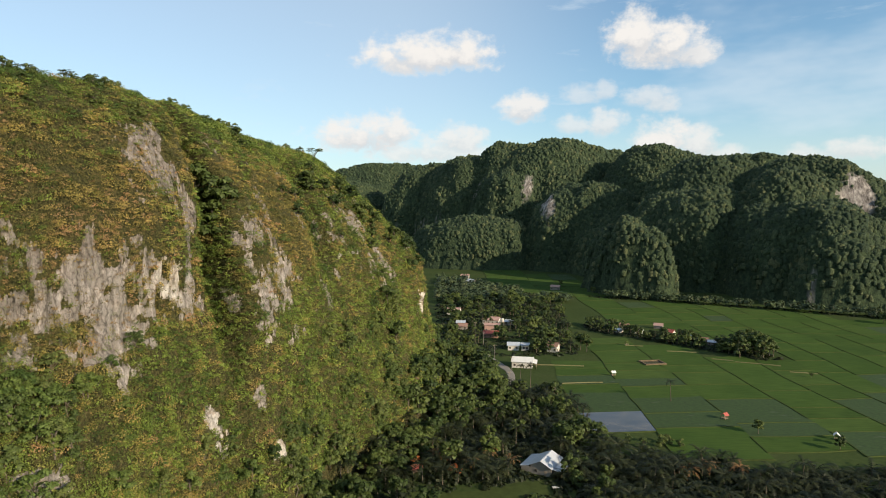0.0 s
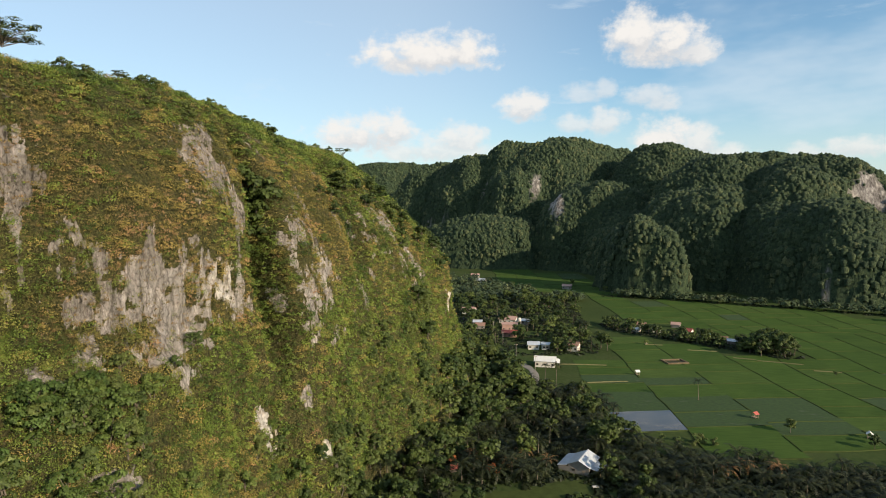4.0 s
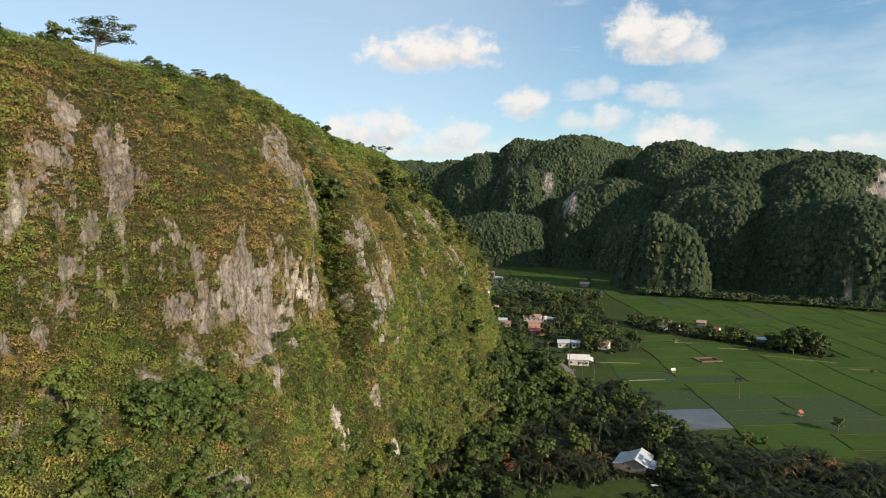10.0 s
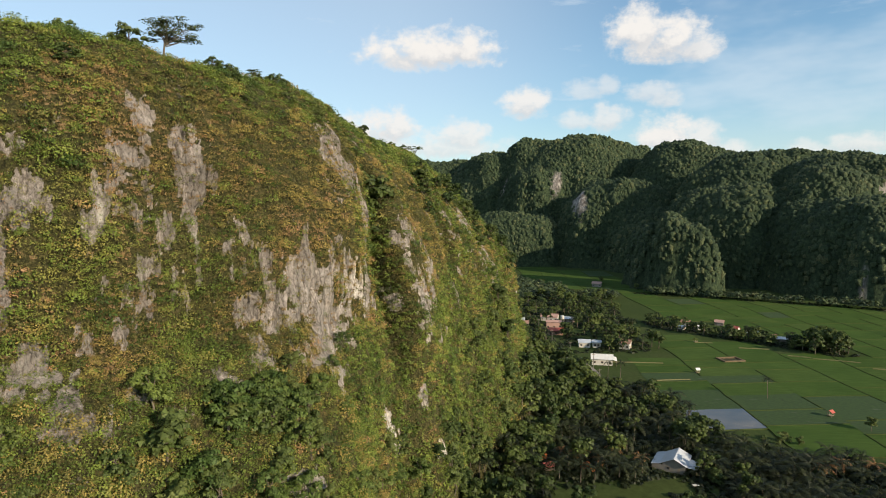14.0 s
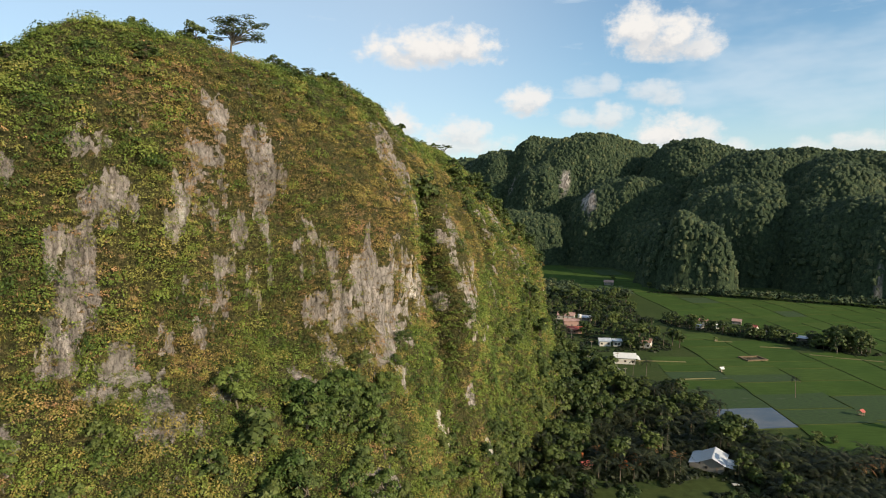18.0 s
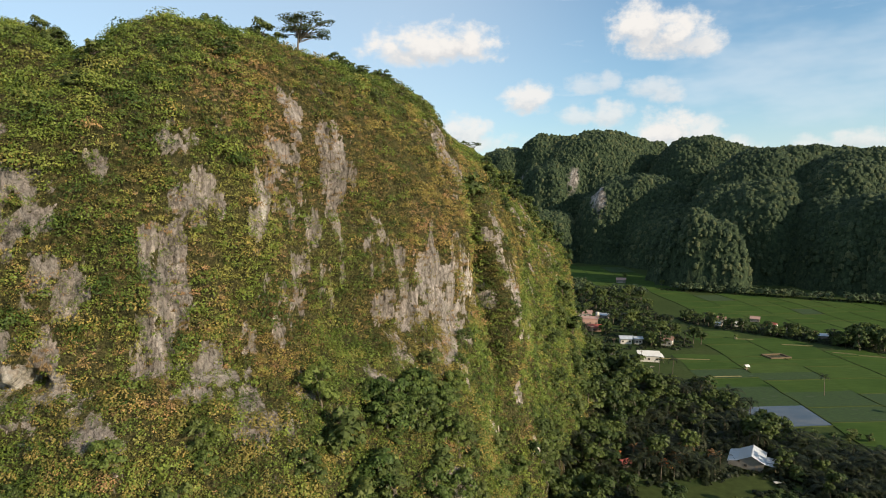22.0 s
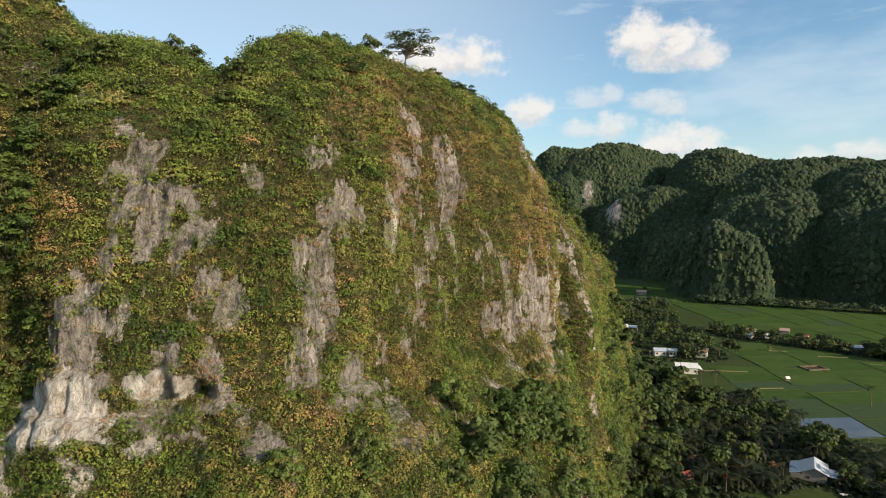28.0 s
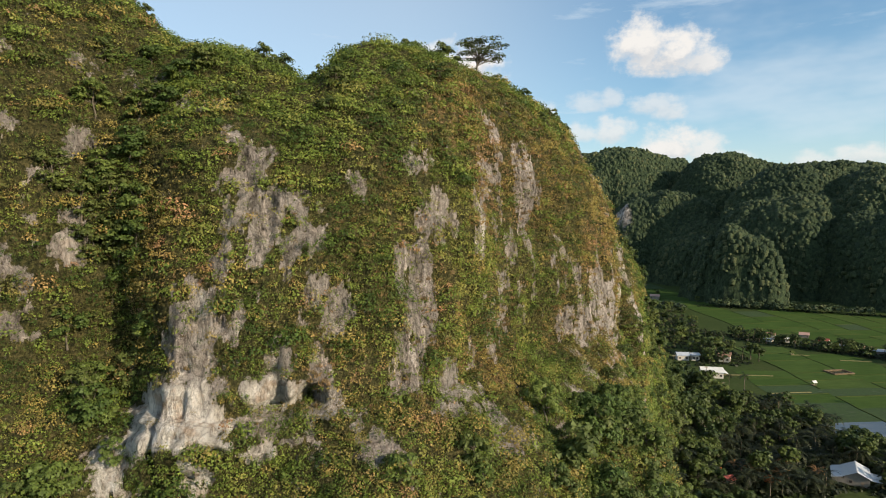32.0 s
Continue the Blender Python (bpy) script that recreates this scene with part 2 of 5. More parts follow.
jadd.inputs[1].default_value = (2.2, 2.2, 2.2)
jn = add(nt, "ShaderNodeTexNoise")
jn.inputs["Scale"].default_value, jn.inputs["Detail"].default_value = 0.6, 4.0
nt.links.new(jc.outputs["Object"], jn.inputs["Vector"])
nt.links.new(jn.outputs["Color"], jadd.inputs[0])
nt.links.new(jc.outputs["Object"], jadd.inputs[2])
nt.links.new(jadd.outputs[0], jm.inputs[0])
nt.links.new(jm.outputs[0], joint.inputs["Vector"])
crack = ramp(nt, joint.outputs["Distance"], [(0.0, (0.28, 0.26, 0.24)), (0.05, (0.75, 0.74, 0.72)), (0.12, (1, 1, 1))])
grey = blend(nt, 0.7, grey, crack, "MULTIPLY")
white = blend(nt, 0.55, white, crack, "MULTIPLY")
a_rock = add(nt, "ShaderNodeAttribute", attribute="rock")
a_pale = add(nt, "ShaderNodeAttribute", attribute="pale")
c = blend(nt, a_pale.outputs["Fac"], grey, white)
edge = add(nt, "ShaderNodeMath")
edge.operation = "MULTIPLY_ADD"
nt.links.new(fine, edge.inputs[0])
edge.inputs[1].default_value = 2.2
nt.links.new(a_rock.outputs["Fac"], edge.inputs[2])
bare_n = add(nt, "ShaderNodeMapRange")
nt.links.new(edge.outputs[0], bare_n.inputs[0])
bare_n.inputs[1].default_value, bare_n.inputs[2].default_value = 1.36, 1.52
c = blend(nt, bare_n.outputs[0], shaded_soil, c)
nt.links.new(c, p.inputs["Base Color"])
bump(nt, p, fine, 1.0, 1.6)

M_OLIVE = leaf_material("olive_shrub_leaves", (0.094, 0.100, 0.026), (0.282, 0.224, 0.064), (0.335, 0.198, 0.098), 0.70)
M_LUSH = leaf_material("lush_vine_leaves", (0.046, 0.082, 0.016), (0.158, 0.208, 0.038), (0.235, 0.232, 0.060), 0.78, 0.3)
M_DRY = leaf_material("dry_grass_blades", (0.150, 0.108, 0.045), (0.235, 0.162, 0.076), (0.31, 0.218, 0.120), 0.7, 0.2)
M_FOREST = leaf_material("forest_leaves", (0.030, 0.050, 0.026), (0.066, 0.092, 0.040), (0.105, 0.120, 0.054), 0.85, 0.2)
M_CANOPY, nt, p = material("far_canopy_leaves", 0.75, 0.15)
at = add(nt, "ShaderNodeAttribute", attribute="tone")
c = ramp(nt, at.outputs["Fac"], [(0.0, (0.024, 0.040, 0.022)), (0.55, (0.046, 0.066, 0.032)), (1.0, (0.092, 0.102, 0.048))])
leafage = noise_node(nt, 0.9, 5.0, 0.75)
c = blend(nt, 1.0, c, ramp(nt, leafage, [(0.34, (0.45, 0.46, 0.45)), (0.5, (1.0, 1.0, 1.0)), (0.66, (1.45, 1.42, 1.35))]), "MULTIPLY")
nt.links.new(c, p.inputs["Base Color"])
bump(nt, p, leafage, 1.0, 1.2)
# near-black green: the shade under palms and trees is in the leaf colour
M_UNDER = leaf_material("shade_dark_undergrowth_leaves", (0.012, 0.019, 0.007), (0.027, 0.036, 0.013), (0.042, 0.048, 0.018), 0.85, 0.2)
M_TREE = object_leaf_material("tree_leaves", (0.031, 0.053, 0.013), (0.082, 0.110, 0.026))
M_SLOPE = object_leaf_material("slope_tree_leaves", (0.050, 0.086, 0.020), (0.122, 0.162, 0.038))
M_CREST = object_leaf_material("sparse_tree_leaves", (0.056, 0.084, 0.022), (0.105, 0.130, 0.036))
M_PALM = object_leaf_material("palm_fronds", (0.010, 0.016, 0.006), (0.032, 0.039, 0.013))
M_BARK = plain_material("bark", (0.12, 0.10, 0.075), 0.9, 0.3, 1.5)

# rice
M_PADDY, nt, p = material("young_rice", 0.9, 0.04)
info = add(nt, "ShaderNodeObjectInfo")
base = ramp(nt, info.outputs["Random"], [(0.0, (0.038, 0.068, 0.016)), (0.35, (0.043, 0.078, 0.017)), (0.7, (0.050, 0.088, 0.019)), (1.0, (0.062, 0.092, 0.025))])
rows_n = noise_node(nt, 0.5, 5.0, 0.6, (0.25, 1.6, 1))
big = noise_node(nt, 0.06, 4.0, 0.6)
c = blend(nt, 0.5, base, ramp(nt, big, [(0.32, (0.032, 0.060, 0.015)), (0.68, (0.058, 0.092, 0.022))]))
c = blend(nt, 0.8, c, ramp(nt, rows_n, [(0.3, (0.75, 0.78, 0.75)), (0.7, (1.25, 1.22, 1.2))]), "MULTIPLY")
nt.links.new(c, p.inputs["Base Color"])
bump(nt, p, noise_node(nt, 4.0, 3.0), 0.6, 0.15)
M_SPARSE, nt, p = material("newly_planted_paddy", 0.5, 0.25)
wet = noise_node(nt, 0.09, 6.0, 0.65, (0.7, 1.5, 1))
sprout = noise_node(nt, 1.1, 5.0, 0.7, (0.5, 1.5, 1))
c = ramp(nt, sprout, [(0.36, (0.020, 0.036, 0.012)), (0.5, (0.029, 0.055, 0.015)), (0.66, (0.041, 0.074, 0.019))])
c = blend(nt, ramp(nt, wet, [(0.60, (0, 0, 0)), (0.76, (0.7, 0.7, 0.7))]), c, (0.050, 0.046, 0.034))
nt.links.new(c, p.inputs["Base Color"])
nt.links.new(ramp(nt, wet, [(0.60, (0.95, 0.95, 0.95)), (0.80, (0.22, 0.22, 0.22))]), p.inputs["Roughness"])
bump(nt, p, sprout, 0.25, 0.06)
M_BUND = plain_material("grassy_bund", (0.045, 0.060, 0.018), 0.95, 0.35, 0.4, 0.0, 0.05)
M_DRYBUND = plain_material("dry_straw_bund", (0.14, 0.13, 0.065), 0.95, 0.3, 0.5, 0.0, 0.05)
M_GROUND, nt, p = material("valley_ground", 0.95, 0.03)
g1 = noise_node(nt, 0.03, 6.0, 0.6)
g2 = noise_node(nt, 0.5, 5.0, 0.6)
c = ramp(nt, g1, [(0.3, (0.028, 0.050, 0.014)), (0.5, (0.040, 0.066, 0.018)), (0.7, (0.060, 0.070, 0.028))])
c = blend(nt, 0.5, c, ramp(nt, g2, [(0.3, (0.026, 0.040, 0.014)), (0.7, (0.065, 0.075, 0.030))]))
nt.links.new(c, p.inputs["Base Color"])
bump(nt, p, g2, 0.5, 0.4)
M_WATER, nt, p = material("muddy_paddy_water", 0.06, 0.5)
w = noise_node(nt, 0.12, 5.0, 0.6, (0.6, 1.6, 1))
nt.links.new(ramp(nt, w, [(0.42, (0.050, 0.046, 0.036)), (0.62, (0.10, 0.085, 0.062))]), p.inputs["Base Color"])
bump(nt, p, noise_node(nt, 1.2, 3.0), 0.10, 0.05)
M_ROCKFAR, nt, p = material("forest_floor_and_cliff", 0.95, 0.15)
streak = noise_node(nt, 0.30, 7.0, 0.7, (1, 1, 0.25))
mot = noise_node(nt, 0.32, 7.0, 0.75)
rockc = ramp(nt, streak, [(0.36, (0.07, 0.06, 0.052)), (0.5, (0.20, 0.18, 0.165)), (0.66, (0.40, 0.37, 0.335))])
floorc = ramp(nt, mot, [(0.35, (0.012, 0.021, 0.013)), (0.5, (0.030, 0.046, 0.023)), (0.65, (0.056, 0.076, 0.036))])
a_rock = add(nt, "ShaderNodeAttribute", attribute="rock")
nt.links.new(blend(nt, a_rock.outputs["Fac"], floorc, rockc), p.inputs["Base Color"])
bump(nt, p, streak, 0.8, 3.0)
M_ROADS = plain_material("pale_concrete_road", (0.20, 0.18, 0.155), 0.9, 0.15, 0.3)
M_WALLW = plain_material("whitewashed_wall", (0.50, 0.475, 0.43), 0.85, 0.12, 0.5)
M_WALLB = plain_material("weathered_block_wall", (0.22, 0.20, 0.17), 0.9, 0.25, 0.5)
M_ROOFW = plain_material("white_painted_iron_roof", (0.60, 0.59, 0.56), 0.45, 0.10, 0.4, 0.0, 0.5)
M_ROOFL = plain_material("pale_grey_iron_roof", (0.42, 0.44, 0.46), 0.5, 0.10, 0.4, 0.0, 0.4)
M_ROOFG = plain_material("galvanised_iron_roof", (0.50, 0.53, 0.56), 0.45, 0.15, 0.4, 0.3, 0.5)
M_ROOFR = plain_material("red_painted_iron_roof", (0.36, 0.085, 0.060), 0.55, 0.25, 0.4, 0.0, 0.4)
M_ROOFB = plain_material("rusty_iron_roof", (0.25, 0.15, 0.11), 0.75, 0.3, 0.5)
M_ROOFP = plain_material("faded_pink_roof", (0.36, 0.23, 0.19), 0.7, 0.2, 0.5)
M_MUD = plain_material("bare_brown_mud", (0.13, 0.095, 0.055), 0.95, 0.3, 0.8)
M_DARK = plain_material("dark_opening", (0.03, 0.03, 0.03), 0.5, 0.2)
M_WOOD = plain_material("grey_timber", (0.26, 0.20, 0.14), 0.85, 0.25)
M_FLOWER = object_leaf_material("orange_flowering_leaves", (0.34, 0.085, 0.030), (0.44, 0.15, 0.05), 0.2)
M_OPALM = object_leaf_material("dry_palm_fronds", (0.15, 0.085, 0.040), (0.22, 0.12, 0.05), 0.2)

# ---- mesh helpers ----
def lattice(p, seed):
    """Smooth value noise, 0 to 1, at the points p (n, 3)."""
    q = np.floor(p).astype(np.int64)
    f = p - q
    f = f * f * (3 - 2 * f)
    out = np.zeros(len(p))
    for dx in (0, 1):
        for dy in (0, 1):
            for dz in (0, 1):
                h = (q[:, 0] + dx) * 374761393 + (q[:, 1] + dy) * 668265263 + (q[:, 2] + dz) * 2147483647 + seed * 974634777
                h = (h ^ (h >> 13)) * 1274126177
                h = (h ^ (h >> 16)) & 0xFFFF
                w = np.where(dx, f[:, 0], 1 - f[:, 0]) * np.where(dy, f[:, 1], 1 - f[:, 1]) * np.where(dz, f[:, 2], 1 - f[:, 2])
                out += w * h / 65535.0
    return out


def fbm(p, size, seed, octaves=4, gain=0.5):
    """Layered noise about 0, in -1 to 1, its largest waves of the given size in metres (one number or three)."""
    out, amp, tot = np.zeros(len(p)), 1.0, 0.0
    q = np.asarray(p, float) / np.asarray(size, float)
    for o in range(octaves):
        out += amp * (lattice(q * 2 ** o + 17.3 * o, seed + o) * 2 - 1)
        tot += amp
        amp *= gain
    return out / tot


def np_mesh(name, verts, faces, mat, smooth=False, attrs=()):
    """A mesh from arrays: verts (n, 3), faces (m, 3 or 4)."""
    me = bpy.data.meshes.new(name)
    verts, faces = np.asarray(verts, np.float32), np.asarray(faces, np.int32)
    k = faces.shape[1]
    me.vertices.add(len(verts))
    me.vertices.foreach_set("co", verts.ravel())
    me.loops.add(faces.size)
    me.loops.foreach_set("vertex_index", faces.ravel())
    me.polygons.add(len(faces))
    me.polygons.foreach_set("loop_start", np.arange(0, faces.size, k, dtype=np.int32))
    me.polygons.foreach_set("use_smooth", np.full(len(faces), smooth))
    for key, vals in attrs:
        a = me.attributes.new(key, "FLOAT", "POINT")
        a.data.foreach_set("value", np.asarray(vals, np.float32))
    me.update(calc_edges=True)
    me.materials.append(mat)
    return me


def grid_faces(nu, nv):
    i = np.arange(nu - 1)[:, None] * nv + np.arange(nv - 1)[None, :]
    i = i.ravel()
    return np.stack([i, i + nv, i + nv + 1, i + 1], 1)


def part(name, data, parent, label="", m=None):
    ob = new(name, data)
    ob.parent = parent
    if m is not None:
        ob.matrix_basis = m
    if label:
        ob["label"] = label
    return ob


def bm_mesh(name, bm, mat, smooth=False):
    me = bpy.data.meshes.new(name)
    bm.to_mesh(me)
    bm.free()
    for f in me.polygons:
        f.use_smooth = smooth
    me.materials.append(mat)
    return me


def smoothstep(x, a, b):
    t = np.clip((x - a) / (b - a), 0, 1)
    return t * t * (3 - 2 * t)


def spline(pts, s):
    """Catmull-Rom through rows of pts at the places s (0 to n - 1)."""
    pts = np.asarray(pts, float)
    n = len(pts)
    i = np.clip(np.floor(s).astype(int), 0, n - 2)
    t = (s - i)[:, None]
    p0, p1, p2, p3 = pts[np.clip(i - 1, 0, n - 1)], pts[i], pts[i + 1], pts[np.clip(i + 2, 0, n - 1)]
    return 0.5 * (2 * p1 + (p2 - p0) * t + (2 * p0 - 5 * p1 + 4 * p2 - p3) * t ** 2 + (3 * p1 - p0 - 3 * p2 + p3) * t ** 3)


rng = np.random.default_rng(7)

# ---- the near limestone hill ----
# the face's line at mid height and the crest's line, from west to north-east
FACE = [(-260, 80), (-200, 68), (-158, 66), (-139, 71), (-126, 67), (-112, 71), (-98, 80), (-88, 92), (-78, 102), (-70, 110),
        (-61, 127), (-58, 147), (-48, 163), (-42, 188), (-31, 217), (-22, 245), (-11, 274), (-17, 300), (-50, 335)]
CREST = [(-262, 118, 128), (-203, 102, 134), (-156, 90, 124), (-138, 93, 111.5), (-127, 97, 109.5), (-117, 92, 105), (-111, 97, 111.5), (-98, 108, 111),
         (-92, 118, 110), (-87, 128, 111), (-82, 144, 112), (-82, 165, 113), (-82, 194, 114), (-74, 222, 110), (-53, 256, 104),
         (-42, 272, 94), (-28, 292, 73), (-36, 314, 54), (-72, 348, 45)]
REACH = [(60, .7), (60, .7), (60, .7), (58, .7), (56, .7), (56, .72), (54, .75), (50, .75), (46, .8), (38, .9),
         (14, 1.1), (12, 1.1), (13, 1), (15, 1.1), (22, 1), (24, 1), (14, 1), (16, 1), (20, 1)]
MID = 62.0


def hill_point(s, v):
    """The smooth hill: s along it (0 to 18), v from the foot (0) over mid height (1) and the crest (2) down its back (3)."""
    m, k, r = spline(FACE, s), spline(CREST, s), spline(REACH, s)
    back = k[:, :2] - m
    reach = np.linalg.norm(back, axis=1)
    inward = back / reach[:, None]
    top = k[:, 2]
    # below mid height: an apron that steepens upwards
    z1 = MID * np.clip(v, 0, 1)
    d1 = -r[:, 0] * ((MID - z1) / MID) ** r[:, 1]
    # above: a steep face that rolls over into the crest
    a = np.clip(v - 1, 0, 1) * math.pi / 2
    even = 0.38 * smoothstep(s, 11.1, 11.6) + 0.3 * smoothstep(s, 12.8, 14.6)          # the north-eastern end slopes more evenly
    t = np.clip(v - 1, 0, 1)
    z2 = (top - MID) * (np.sin(a) ** 0.92 * (1 - even) + t * even)
    d2 = reach * ((1 - np.cos(a)) ** 1.05 * (1 - even) + t * even)
    b = np.clip(v - 2, 0, 1)
    z3 = -top * b ** 1.6
    d3 = (85 - 45 * smoothstep(s, 13, 15)) * b
    d = d1 + d2 + d3
    out = np.empty((len(s), 3))
    out[:, :2] = m + inward * d[:, None]
    out[:, 2] = z1 + z2 + z3
    return out, inward


def bell(x, c, w):
    return np.exp(-((x - c) / w) ** 2)


# bare rock on the face: place along it, height, half sizes, how pale the rock is
ROCKS = [(8.96, 64.5, .45, 5.5, .10), (9.42, 60, .34, 11, .14), (9.25, 70, .3, 4, .10), (9.95, 65, .45, 10, .20), (10.35, 66.5, .42, 8, .85), (10.62, 62, .3, 8, .25),
         (9.55, 51, .2, 5, .2), (8.74, 74, .4, 4, .05), (8.5, 66, .3, 4, .05), (12.0, 63, .34, 11, .22), (12.45, 64, .3, 9, .18), (12.1, 76, .4, 6, .06), (11.95, 52, .15, 5, .1),
         (6.75, 83, .2, 8, .12), (6.95, 88, .25, 8, .10), (6.72, 82.5, .05, 2.2, .95), (7.17, 98, .14, 4.5, .12), (7.1, 85, .16, 9, .10), (7.8, 92.5, .12, 4, .3), (7.6, 85, .1, 3, .2),
         (6.1, 84.5, .24, 4.5, .06), (5.95, 92, .22, 3, .08), (7.02, 69, .12, 5.5, .08), (6.95, 64.7, .2, 2.6, .08), (6.15, 63, .36, 4.2, .15), (8.37, 80, .13, 4, .10), (8.46, 78, .1, 3, .12), (7.1, 73.4, .12, 3, .1),
         (4.05, 73, .42, 6.0, .16), (4.5, 82.5, .55, 7.0, .10), (5.02, 76, .15, 4, .10), (5.14, 73, .18, 3.5, .08), (4.9, 84, .24, 4.5, .06), (4.05, 69, .55, 3.5, .12), (4.6, 68.5, .35, 3, .10), (4.1, 76, .06, 3, .7),
         (3.95, 62.6, .66, 4.8, .97), (3.55, 60, .38, 5.5, .97), (3.3, 55.5, .28, 5.5, .97), (4.45, 64.6, .40, 3.0, .97), (4.75, 63.8, .24, 2.6, .9), (4.09, 55.5, .14, 3.2, .8), (4.25, 60, .3, 2.5, .97), (4.6, 58, .14, 1.4, .5), (5.05, 62.5, .16, 2.4, .35),
         (2.74, 81, .09, 4, .15), (2.68, 93.5, .07, 2.5, .1), (2.3, 76, .2, 9, .06), (11.0, 28, .24, 6.5, .8), (10.85, 34, .14, 4, .5), (11.9, 21.5, .28, 4.0, .85), (11.68, 36, .1, 4, .2),
         (16.05, 41, .45, 10, .9), (8.43, 40, .4, 3.2, .2), (13.98, 67.4, .3, 1.8, .5), (12.6, 47, .2, 3, .1)]


# hollows under ledges: place along the face, height, half sizes, depth
CAVES = [(4.95, 63.0, .10, 1.6, 5.0), (4.72, 64.0, .05, 1.4, 3.0), (10.12, 64.5, .03, 3.2, 3.0), (10.22, 69, .03, 3.0, 2.5), (10.36, 68, .028, 3.0, 3.2), (10.48, 69, .026, 2.4, 2.6), (10.58, 68, .028, 3.2, 2.6), (13.98, 66.0, .2, 1.0, 3.0), (3.72, 59, .03, 5.0, 1.6), (4.3, 64.5, .012, 2.0, .8), (4.12, 63.5, .012, 2.5, .7), (4.52, 64.5, .012, 1.6, .8)]


def hill_surface(s, v):
    """The hill with its gullies, overhang and rough rock; also how bare and how pale it is."""
    p, inward = hill_point(s, v)
    z = p[:, 2]
    up = np.clip(v, 0, 2.2)
    push = np.zeros(len(s))
    push += 3.5 * bell(s, 3.0, .5) * smoothstep(z, 20, 60) * (1 - smoothstep(v, 1.6, 2.0))      # western gully
    push += 24.0 * bell(s, 11.36, .19) * smoothstep(z, 34, 66) * (1 - smoothstep(v, 1.75, 2.1))     # middle gully
    push -= 1.5 * bell(s, 12.0, .4) * smoothstep(z, 90, 84) * smoothstep(z, 40, 60)                # buttress beside it
    push += 9.0 * bell(s, 13.42, .16) * smoothstep(z, 54, 70) * (1 - smoothstep(v, 1.6, 1.95))
    wall = bell(s, 3.95, .85) ** 0.6
    push += wall * np.clip((62 - z) * 1.55, 0, 17) * smoothstep(z, 40, 50)        # upright white wall
    push -= wall * 1.6 * smoothstep(z, 66.6, 65.9) * smoothstep(z, 57, 60)
    push += 3.5 * bell(s, 4.75, .35) * smoothstep(z, 63.5 , 62.2) * smoothstep(z, 50, 56)      # cave under its eastern end
    for s0, z0, ws, wz, deep in CAVES:
        push += deep * bell(s, s0, ws) * bell(z, z0, wz)
    push += 4.0 * bell(s, 16.0, .4) * smoothstep(z, 44, 40) * smoothstep(z, 22, 32)
    rock, pale = np.zeros(len(s)), np.zeros(len(s))
    rag = fbm(p, 7.0, 31, 4, .65) * 0.7 + fbm(p, (2.5, 2.5, 6), 37, 4, .7) * 0.8 + fbm(p, (1.8, 1.8, 2.4), 39, 3, .7) * 0.65
    for s0, z0, ws, wz, k in ROCKS:
        e = 0.72 - ((s - s0) / ws) ** 2 - ((z - z0) / wz) ** 2 + rag * (2.3 - 1.2 * k)
        e = smoothstep(e, 0.1, 0.6) * (np.abs(s - s0) < 2.2 * ws) * (np.abs(z - z0) < 2.2 * wz)
        pale = np.where(e > 0.3, np.maximum(pale, k * e), pale)
        rock = np.maximum(rock, e)
    face = smoothstep(v, .75, .95) * (1 - smoothstep(v, 1.45, 1.75))
    scree = smoothstep(fbm(p, (6, 6, 15), 51, 5, .68), 0.19, 0.33) * face * 0.8
    rock = np.maximum(rock, scree)
    rough = 3.6 * fbm(p, 26, 3, 3) + 2.4 * fbm(p, (8, 8, 12), 8, 3) + 0.8 * (1 - rock) * fbm(p, 2.4, 14, 3, .6) + (0.5 + 1.3 * rock) * fbm(p, (2.4, 2.4, 10), 12, 4, .6) + 0.7 * rock * fbm(p, (1.1, 1.1, 3.5), 16, 2, .6)
    rough *= smoothstep(v, 0.0, 0.25)
    p[:, :2] += inward * (push - rough)[:, None]
    p[:, 2] += 1.2 * fbm(p, 14, 21, 3) * smoothstep(v, 0.05, 0.3)
    return p, rock, pale


NU, NV = 640, 240
uu = np.linspace(0.0, 18.0, NU)
vv = np.concatenate([np.linspace(0, 1, 100)[:-1], np.linspace(1, 2, 112)[:-1], np.linspace(2, 3, 30)])
S, V = [a.ravel() for a in np.meshgrid(uu, vv, indexing="ij")]
hill_p, hill_rock, hill_pale = hill_surface(S, V)
hill = new("limestone_hill", np_mesh("limestone_hill", hill_p, grid_faces(NU, NV), M_HILL, True, (("rock", hill_rock), ("pale", hill_pale))))
tagged(hill, "steep limestone hill with grey and white bare cliffs under green scrub", "hill", kind="structure")

# ---- the far ridges ----
# rounded karst domes: x, y, half widths, height
# (372, 655) and the out-of-view (620, 420) are added height to shade the ridge
DOMES = [(200, 600, 17, 32, 66), (187, 616, 18, 34, 74), (176, 640, 16, 30, 60), (372, 655, 40, 55, 128), (262, 700, 60, 50, 66), (345, 590, 60, 75, 92), (300, 700, 80, 70, 105), (335, 770, 95, 80, 149), (420, 700, 105, 85, 142), (490, 600, 95, 85, 96), (560, 520, 120, 110, 92),
         (620, 420, 120, 110, 150), (325, 940, 92, 105, 180), (185, 1030, 105, 110, 202), (270, 1050, 85, 95, 183), (62, 1110, 105, 105, 178), (120, 1070, 80, 80, 199), (-25, 1190, 90, 110, 171),
         (-130, 1450, 190, 150, 192), (52, 905, 82, 50, 74), (0, 960, 60, 50, 62)]
